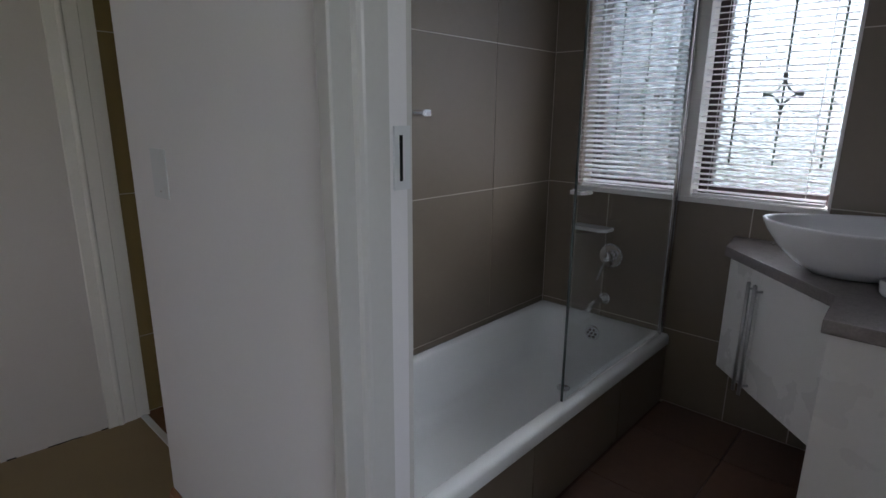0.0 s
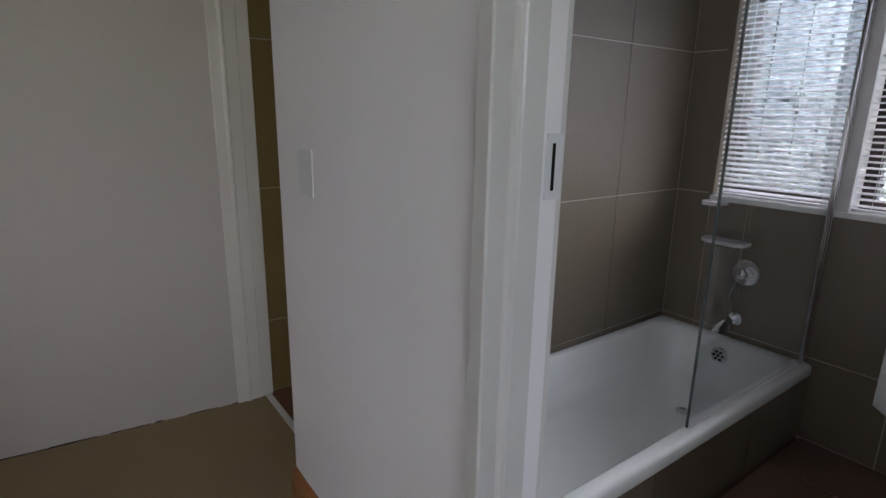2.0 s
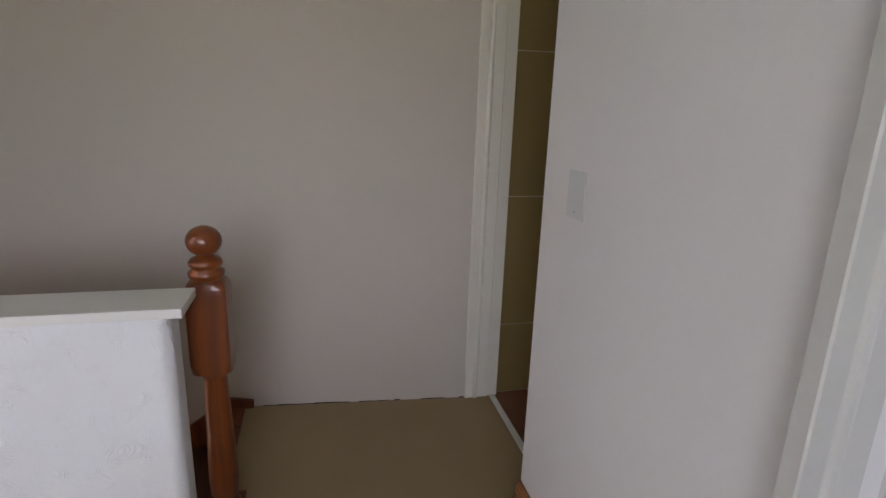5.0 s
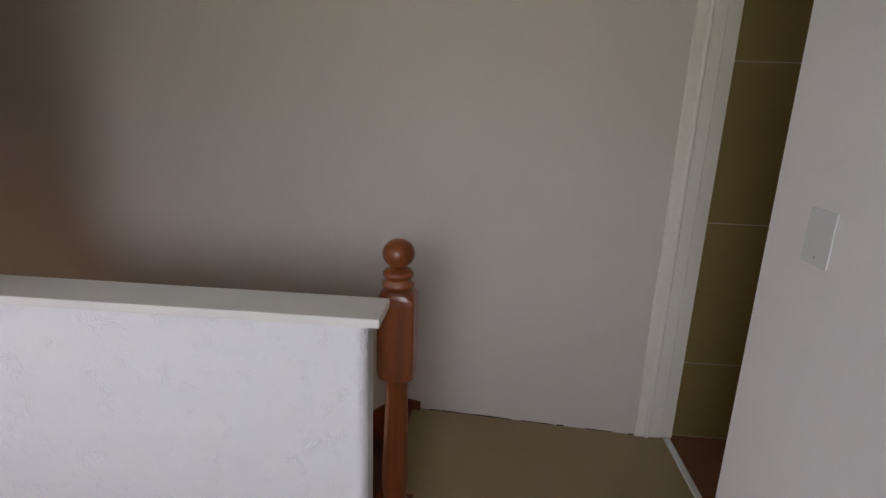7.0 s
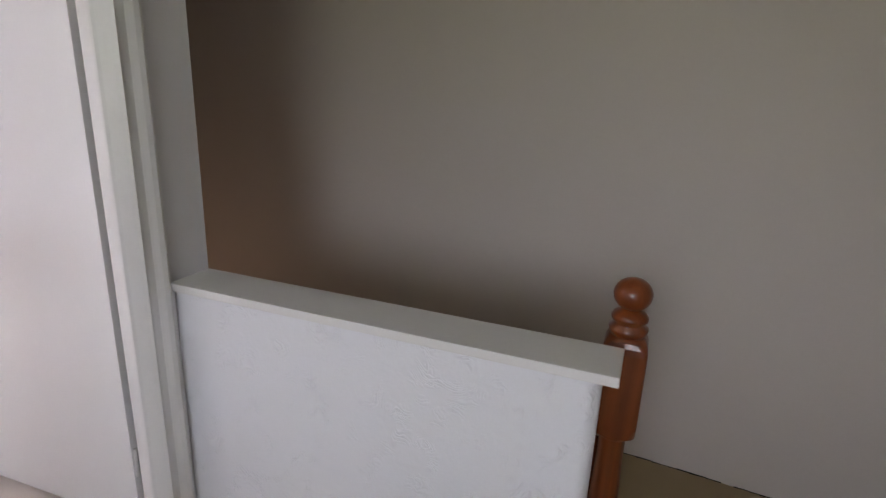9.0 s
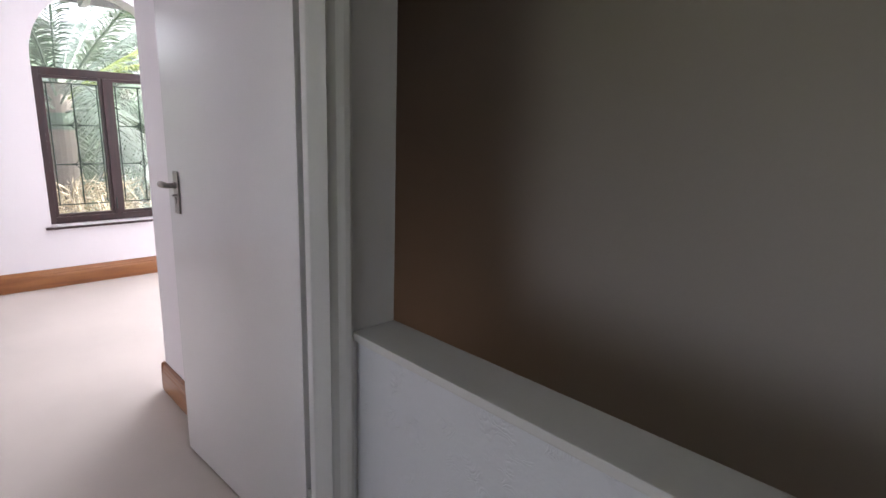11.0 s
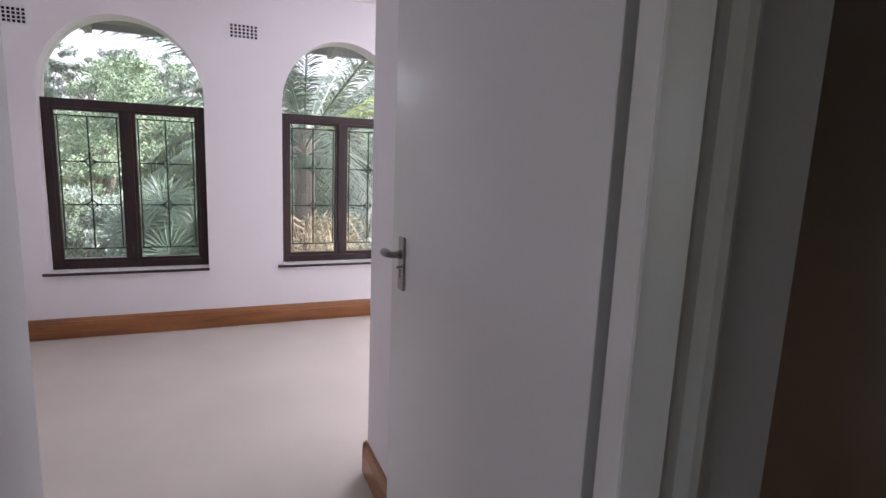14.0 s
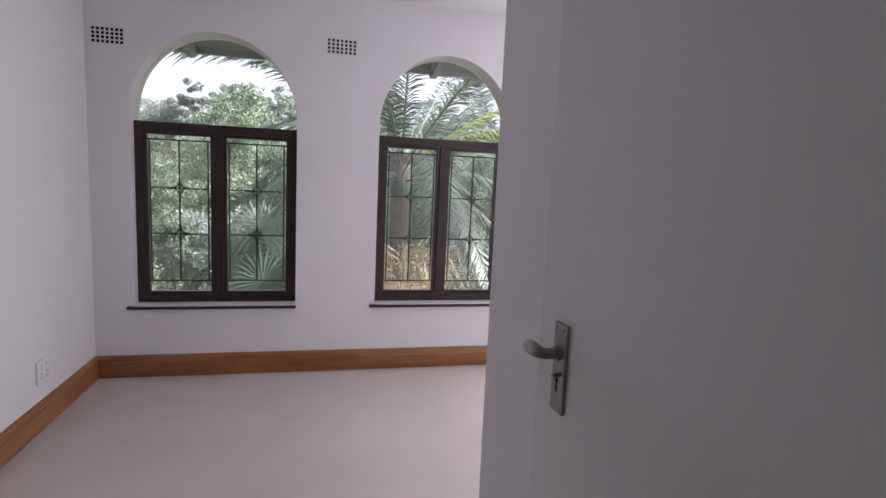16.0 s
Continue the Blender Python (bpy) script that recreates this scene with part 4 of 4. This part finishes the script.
def basin(x, y, turn):
    t = thing("vessel_basin", "white oval ceramic vessel basin on the worktop", "basin", at=(x, y, WTZ + 0.0005))
    t.rotation_euler = (0, 0, turn)
    L, W, hh = BSL, BSW, BSH
    prof = [(0.42, 0.0), (0.50, 0.004), (0.68, 0.035), (0.84, 0.078), (0.95, 0.118), (0.995, hh - 0.006), (1.0, hh - 0.001), (0.985, hh + 0.001), (0.965, hh - 0.004), (0.92, 0.118), (0.80, 0.075), (0.6, 0.035), (0.3, 0.018), (0.02, 0.015)]
    bm = bmesh.new()
    rings = []
    for r, z in prof:
        ring = []
        for k in range(48):
            a = 2 * math.pi * k / 48
            lift = 0.010 * abs(math.cos(a)) ** 3 * (z / hh)
            ring.append(bm.verts.new((L * r * math.cos(a), W * r * math.sin(a), z + lift)))
        rings.append(ring)
    for a, b in zip(rings, rings[1:]):
        for k in range(48):
            bm.faces.new((a[k], a[(k + 1) % 48], b[(k + 1) % 48], b[k]))
    bm.faces.new(rings[0][::-1])
    bm.faces.new(rings[-1])
    part("bowl", bm, M_CERAMIC, t, smooth=True)
    part("waste", lathe([(0.024, 0.016), (0.024, 0.021), (0.01, 0.022)], (0, 0, 0), steps=20), M_CHROME, t, "chrome waste")
    return t


basin(BSX, BSY, BSR)


cup = thing("bathroom_cup", "small white ceramic cup on the stone worktop", "cup", at=(1.315, -2.283, WTZ + 0.0005))
part("bowl", lathe([(0.0, 0.0), (0.020, 0.0), (0.026, 0.010), (0.029, 0.040), (0.0275, 0.042), (0.024, 0.012), (0.0, 0.006)], (0, 0, 0), steps=24), M_CERAMIC, cup, smooth=True)

# ---------- area lamps: bathroom window, and unseen added ones ---
# added out of view to brighten the whole bedroom
area_lamp("bedroom_fill", XB - 0.1, 1.6, 1.43, (XB + 3, 1.0, 1.3), 2.1, 1.8, LBED)
area_lamp("bathroom_daylight", XBW + 0.65, BWM, 1.8, (XBW - 0.8, BWM - 0.1, 0.5), 1.7, 1.8, LBATH)
# added lamp for the assumed, unseen hall window
area_lamp("hall_assumed_daylight", -1.1, -4.3, 1.55, (-1.1, 0, 1.2), 1.25, 1.25, LHALL, (1.0, 0.965, 0.925))
# unseen orange lamp at a closed wall, added for warm light on the stairwell
area_lamp("stairwell_fill", KX + 0.19, -0.28, -0.1, (-1.9, 0.05, 0.15), 0.8, 2.4, LDOWN, (1.0, 0.66, 0.44))

# ---------- outside ----------
M_GRASS = material("rough_grass", (0.09, 0.11, 0.05), 0.9, vary=0.3, scale=0.5, grain=8)
# leaf colours lightened: the pale haze outdoors is put into them
M_LEAF = material("grey_green_leaves", (0.16, 0.225, 0.16), 0.55, vary=0.35, scale=0.8, grain=9, bump=0.0, spec=0.12, islands=0.35, tint=(0.20, 0.255, 0.165))
M_LEAF_D = material("dark_green_leaves", (0.14, 0.20, 0.145), 0.55, vary=0.35, scale=0.8, grain=9, bump=0.0, spec=0.12, islands=0.35, tint=(0.18, 0.24, 0.17))
M_LEAF_B = material("blue_green_leaves", (0.22, 0.28, 0.24), 0.6, vary=0.3, scale=0.6, grain=9, bump=0.0, spec=0.12, islands=0.35, tint=(0.25, 0.30, 0.255))
M_PALM = material("palm_leaflets", (0.074, 0.122, 0.080), 0.42, vary=0.25, scale=2, grain=20, bump=0.0, islands=0.3, tint=(0.095, 0.14, 0.10))
M_PALM_Y = material("young_palm_leaflets", (0.20, 0.28, 0.045), 0.42, vary=0.2, scale=2, grain=20, bump=0.0, islands=0.25, tint=(0.28, 0.34, 0.07))
M_STRAW = material("dry_straw", (0.62, 0.53, 0.36), 0.8, vary=0.25, scale=3, grain=30, bump=0.0, islands=0.3)
M_BARK = material("ringed_palm_bark", (0.20, 0.18, 0.15), 0.9, vary=0.3, scale=6, grain=30, bump=0.6)
setting(part("ground", box((-900, -900, -3.4), (900, 900, -3.2)), M_GRASS), "rough grassy ground outside", "ground")


def leaf_mesh(name, centres, sizes, mat, rng, count, leaf):
    """Many small folded leaves gathered in clumps."""
    verts, faces = [], []
    for (cx, cy, cz), s in zip(centres, sizes):
        d = rng.normal(size=(count, 3))
        d /= np.linalg.norm(d, axis=1)[:, None]
        p = np.array((cx, cy, cz)) + d * (s * rng.uniform(0.35, 1.0, (count, 1))) * np.array((1, 1, 0.75))
        a = rng.normal(size=(count, 3)) + d * 0.8
        a /= np.linalg.norm(a, axis=1)[:, None]
        b = np.cross(a, rng.normal(size=(count, 3)))
        b /= np.linalg.norm(b, axis=1)[:, None]
        l = leaf * rng.uniform(0.6, 1.4, (count, 1))
        n0 = len(verts)
        quad = np.stack([p - a * l, p + b * l * 0.36, p + a * l, p - b * l * 0.36], 1).reshape(-1, 3)
        verts.extend(quad.tolist())
        faces.extend([(n0 + 4 * k, n0 + 4 * k + 1, n0 + 4 * k + 2, n0 + 4 * k + 3) for k in range(count)])
    me = bpy.data.meshes.new(name)
    me.from_pydata(verts, [], faces)
    me.materials.append(mat)
    return new(name, me)


def tree(name, label, x, y, base, top, spread, mat, seed, clumps=70, count=60, leaf=0.12, airy=0.0, trunk_r=0.2, low=0.35):
    """A tree or shrub: tapered trunk with limbs and an uneven crown of leaf clumps."""
    rng = np.random.default_rng(seed)
    t = thing(name, label, name.replace("_", " "), "garden trees", at=(x, y, base))
    h = top - base
    bm = bmesh.new()
    add_tube(bm, [(0, 0, 0), (0.1 * spread * rng.normal(), 0.1 * spread * rng.normal(), h * 0.35), (0.15 * spread * rng.normal(), 0.15 * spread * rng.normal(), h * 0.8)], [trunk_r, trunk_r * 0.7, trunk_r * 0.25], 8)
    cents, sizes = [], []
    heads = [(rng.normal() * spread * 0.45, rng.normal() * spread * 0.45, h * rng.uniform(low + 0.1, 0.95)) for _ in range(9)]
    for q in heads:
        add_tube(bm, [(0, 0, h * 0.3), (q[0] * 0.5, q[1] * 0.5, q[2] * 0.75), q], [trunk_r * 0.5, trunk_r * 0.3, trunk_r * 0.1], 6)
    for k in range(clumps):
        q = heads[k % 9]
        r = spread * (0.34 - 0.12 * airy)
        c = np.array(q) + rng.normal(size=3) * r * np.array((0.75, 0.75, 0.55))
        c[2] = min(max(c[2], h * low * rng.uniform(0.6, 1.0)), h)
        cents.append(c)
        sizes.append(spread * rng.uniform(0.10, 0.2) * (1 - 0.3 * airy))
    part("trunk", bm, M_BARK, t)
    leaf_mesh("crown", cents, sizes, mat, rng, count, leaf).parent = t
    return t


for k, (x, y, top, sp_) in enumerate(((-46, -11.8, 6.6, 4.0), (-45, -7.4, 8.3, 3.6), (-48, -4.0, 7.6, 4.2), (-51, -17.5, 6.4, 4.2), (-49, 1.0, 8.6, 4.4))):
    tree("eucalyptus_tree", "tall airy grey-green gum tree with clumped crown", x, y, -3.2, top, sp_, M_LEAF_B, 3 + k, 80, 170, 0.085, 1.0, 0.3, 0.6)


def wooded_hillside(seed):
    """Far woods that rise behind the garden: a dark slope under a thick cover of leaf clumps."""
    rng = np.random.default_rng(seed)
    slope = bmesh.new()
    add_prism(slope, [(-54, -60, -3.3), (-57, -60, 1.5), (-66, -60, 4.2), (-80, -60, 4.6), (-80, -60, -3.3)], (0, 120, 0))
    setting(part("ground_hillside", slope, M_GRASS), "dark wooded slope beyond the garden", "ground")
    cents, sizes = [], []
    for _ in range(420):
        f = rng.uniform(0, 1)
        y = rng.uniform(-34, 26)
        cents.append((-52 - 10 * f, y, -2.5 + 7.6 * f ** 0.75 + 0.6 * math.sin(y * 0.55) * f + rng.normal() * 0.35))
        sizes.append(rng.uniform(1.0, 1.9))
    tagged(leaf_mesh("far_woods", cents, sizes, M_LEAF_D, rng, 190, 0.13), "dense grey-green woods on the far slope", "woods", kind="stuff")


wooded_hillside(77)
for k, (x, y, top, s, m) in enumerate(((-34, -11.5, 4.6, 4.2, M_LEAF_D), (-33, -7.0, 4.9, 4.4, M_LEAF), (-36, -2.5, 4.6, 4.4, M_LEAF_D), (-34, 2.0, 5.2, 4.6, M_LEAF), (-35, 7.0, 5.2, 4.8, M_LEAF_D),
                                        (-30, -16.0, 4.4, 4.6, M_LEAF), (-36, 12.5, 5.4, 4.8, M_LEAF), (-34, 18, 5.4, 5.0, M_LEAF_D), (-36, -22, 5.2, 5.2, M_LEAF_D))):
    tree("broadleaf_tree", "dense grey-green broadleaf tree beyond the garden", x, y, -3.2, top, s, m, 20 + k, 130, 300, 0.075, 0.0, 0.25, 0.1)
for k, (x, y, top, s, m) in enumerate(((-19.5, -4.9, 1.55, 1.9, M_LEAF), (-17.5, -2.9, 0.55, 1.7, M_LEAF_B), (-21, -7.6, 1.7, 2.2, M_LEAF), (-16.0, -4.6, 0.25, 1.5, M_LEAF_B), (-18, 0.2, 0.6, 1.7, M_LEAF),
                                        (-15, 1.9, 0.45, 1.6, M_LEAF_B), (-16, 4.2, 1.0, 2.0, M_LEAF), (-21, -0.6, 2.2, 2.0, M_LEAF), (-20, 2.8, 2.0, 2.2, M_LEAF_D), (-14.5, -6.3, 0.2, 1.6, M_LEAF))):
    tree("garden_shrub", "leafy pale green garden shrub", x, y, -3.2, top, s, m, 50 + k, 100, 260, 0.042, 0.0, 0.08, 0.1)


def frond_mesh(bm, root, way, length, lift, droop, rng, pairs=92, width=0.60, split=0.5):
    """One feather leaf: an arched rib and leaflets along both sides."""
    way = Vector((way[0], way[1], 0)).normalized()
    side = Vector((-way.y, way.x, 0))
    pts = []
    n = 12
    for i in range(n + 1):
        s = i / n
        pts.append(Vector(root) + way * (length * (s - 0.12 * s * s)) + Vector((0, 0, length * (lift * s - droop * s * s))))
    add_tube(bm, pts, [0.016 * (1 - 0.85 * i / n) + 0.002 for i in range(n + 1)], 4)
    for k in range(pairs):
        s = 0.12 + 0.88 * k / pairs
        i = min(int(s * n), n - 1)
        f = s * n - i
        p = pts[i].lerp(pts[i + 1], f)
        d = (pts[i + 1] - pts[i]).normalized()
        l = width * (0.35 + 1.2 * s * (1.25 - s)) * rng.uniform(0.85, 1.1)
        for sgn in (-1, 1):
            tip = p + (side * sgn * (0.85 + 0.2 * rng.uniform(-1, 1)) + d * 0.85 + Vector((0, 0, rng.uniform(-0.3, 0.1) - split * 0.5))) * l * 0.8
            mid = p.lerp(tip, 0.45) + Vector((0, 0, 0.035))
            w = d * 0.010
            vs = [bm.verts.new(q) for q in (p - w, p + w, mid + w * 1.3, mid - w * 1.3, tip)]
            bm.faces.new(vs[:4])
            bm.faces.new((vs[3], vs[2], vs[4]))


def feather_palm(x, y, base, crown, seed, fronds=24, length=2.7):
    rng = np.random.default_rng(seed)
    t = thing("feather_palm", "feather palm with a thick ringed trunk and arching fronds", "palm tree", "palms", at=(x, y, base))
    h = crown - base
    prof = []
    for i in range(36):
        z = h * i / 35
        prof.append((0.155 + 0.010 * (i % 2) + 0.05 * math.exp(-z / 0.4), z))
    part("trunk", lathe(prof, (0, 0, 0), steps=14), M_BARK, t, "ringed grey-brown trunk")
    part("crown_shaft", lathe([(0.15, h - 0.75), (0.17, h - 0.55), (0.14, h - 0.25), (0.06, h + 0.05)], (0, 0, 0), steps=14), M_PALM, t, "grey-green sheath under the crown")
    spread = [(2 * math.pi * (k * 0.381966) + rng.uniform(-0.15, 0.15), k / fronds) for k in range(fronds)]
    young = sorted(range(fronds), key=lambda k: abs((spread[k][0] - 0.9 + math.pi) % (2 * math.pi) - math.pi) + 2.0 * abs(spread[k][1] - 0.38))[:2]
    for k, (a, tier) in enumerate(spread):
        bm = bmesh.new()
        root = (0.06 * math.cos(a), 0.06 * math.sin(a), h - 0.12 - 0.35 * tier)
        frond_mesh(bm, root, (math.cos(a), math.sin(a)), length * rng.uniform(0.85, 1.1), 1.35 - 1.35 * tier, 0.45 + 0.45 * tier, rng)
        part("frond", bm, M_PALM_Y if k in young else M_PALM, t)
    return t


feather_palm(PALX, PALY, -3.2, 1.85, 11, 34, 3.1)
feather_palm(-14.5, 2.6, -3.2, 2.6, 12, 20, 2.9)


def fan_palm(x, y, base, top, seed):
    rng = np.random.default_rng(seed)
    t = thing("fan_palm", "small fan palm with stiff pleated leaves", "palm tree", "palms", at=(x, y, base))
    h = top - base
    part("trunk", tube([(0, 0, 0), (0.05, 0.02, h * 0.55)], [0.12, 0.10], 10), M_BARK, t)
    for k in range(16):
        a, e = 2 * math.pi * k * 0.381966, radians(rng.uniform(-20, 70))
        stalk = Vector((math.cos(a) * math.cos(e), math.sin(a) * math.cos(e), math.sin(e))) * rng.uniform(0.55, 0.9)
        hub = Vector((0.05, 0.02, h * 0.55)) + stalk
        d = stalk.normalized()
        u = d.cross(Vector((0, 0, 1))).normalized()
        v = u.cross(d)
        nrm = (d * 0.35 + v * 0.25 + Vector((0.9, 0, 0))).normalized()
        u = nrm.cross(Vector((0, 0, 1))).normalized()
        ax, ay = u, nrm.cross(u).normalized()
        bm = bmesh.new()
        add_tube(bm, [(0.05, 0.02, h * 0.55), hub], 0.010, 5)
        for i in range(26):
            th = radians(-150 + 300 * i / 25)
            r = 0.52 * rng.uniform(0.92, 1.05)
            dirn = ay * -math.cos(th) + ax * math.sin(th)
            perp = ay * math.sin(th) + ax * math.cos(th)
            tip = hub + dirn * r + Vector((0, 0, -0.06))
            mid = hub + dirn * r * 0.55
            vs = [bm.verts.new(q) for q in (hub, mid + perp * 0.017 + nrm * 0.006, tip, mid - perp * 0.017 - nrm * 0.006)]
            bm.faces.new(vs)
        part("fan_leaf", bm, M_PALM, t)
    return t


fan_palm(-9.9, -2.0, -3.2, 2.6, 31)
fan_palm(-10.8, -2.2, -3.2, 1.6, 32)


# dead fronds and dry stalks heaped round the palm
def straw_heap(x, y, z, seed, n=420):
    rng = np.random.default_rng(seed)
    bm = bmesh.new()
    for _ in range(n):
        a, r = rng.uniform(0, 2 * math.pi), abs(rng.normal()) * 0.45
        p = Vector((x + math.cos(a) * r, y + math.sin(a) * r, z + rng.uniform(0.0, 0.9)))
        d = Vector((math.cos(a) * rng.uniform(0.2, 1), math.sin(a) * rng.uniform(0.2, 1), rng.uniform(-0.2, 0.5)))
        l = rng.uniform(0.25, 0.6)
        q = p + d * l
        e = q + Vector((d.x, d.y, -1.1)) * l * rng.uniform(0.4, 0.9)
        w = Vector((rng.normal(), rng.normal(), rng.normal())).normalized() * 0.008
        vs = [bm.verts.new(c) for c in (p - w, p + w, q + w, q - w, e)]
        bm.faces.new(vs[:4])
        bm.faces.new((vs[3], vs[2], vs[4]))
    add_lathe(bm, [(0.75, -3.25), (0.7, z), (0.4, z + 0.35)], (x, y, 0), steps=14)
    return tagged(part("dry_fronds", bm, M_STRAW), "heap of dead straw-coloured palm fronds", "dry fronds", kind="stuff")


straw_heap(PALX + 0.45, PALY - 0.05, -0.42, 41, 700)

# eaves outside the bedroom windows
EX = XB - 0.22
setting(part("eave", prism([(EX, -5.0, 2.84), (EX - 1.15, -5.0, 2.56), (EX - 1.15, -5.0, 2.68), (EX, -5.0, 2.97)], (0, 9.0, 0)), M_EAVE), "grey boarded eave over the windows", "eave")
setting(part("eave_fascia", box((EX - 1.19, -5.0, 2.50), (EX - 1.152, 4.0, 2.70), 0.004), M_EAVE), "grey painted fascia board", "fascia")
for y in (-4.2, -3.3, -2.62, -1.6, -0.42, 0.6, 1.6):
    setting(part("rafter_end", prism([(EX, y, 2.82), (EX - 1.15, y, 2.555), (EX - 1.15, y, 2.46), (EX - 0.98, y, 2.46), (EX, y, 2.70)], (0, 0.06, 0)), M_EAVE), "grey rafter end under the eave", "rafter")
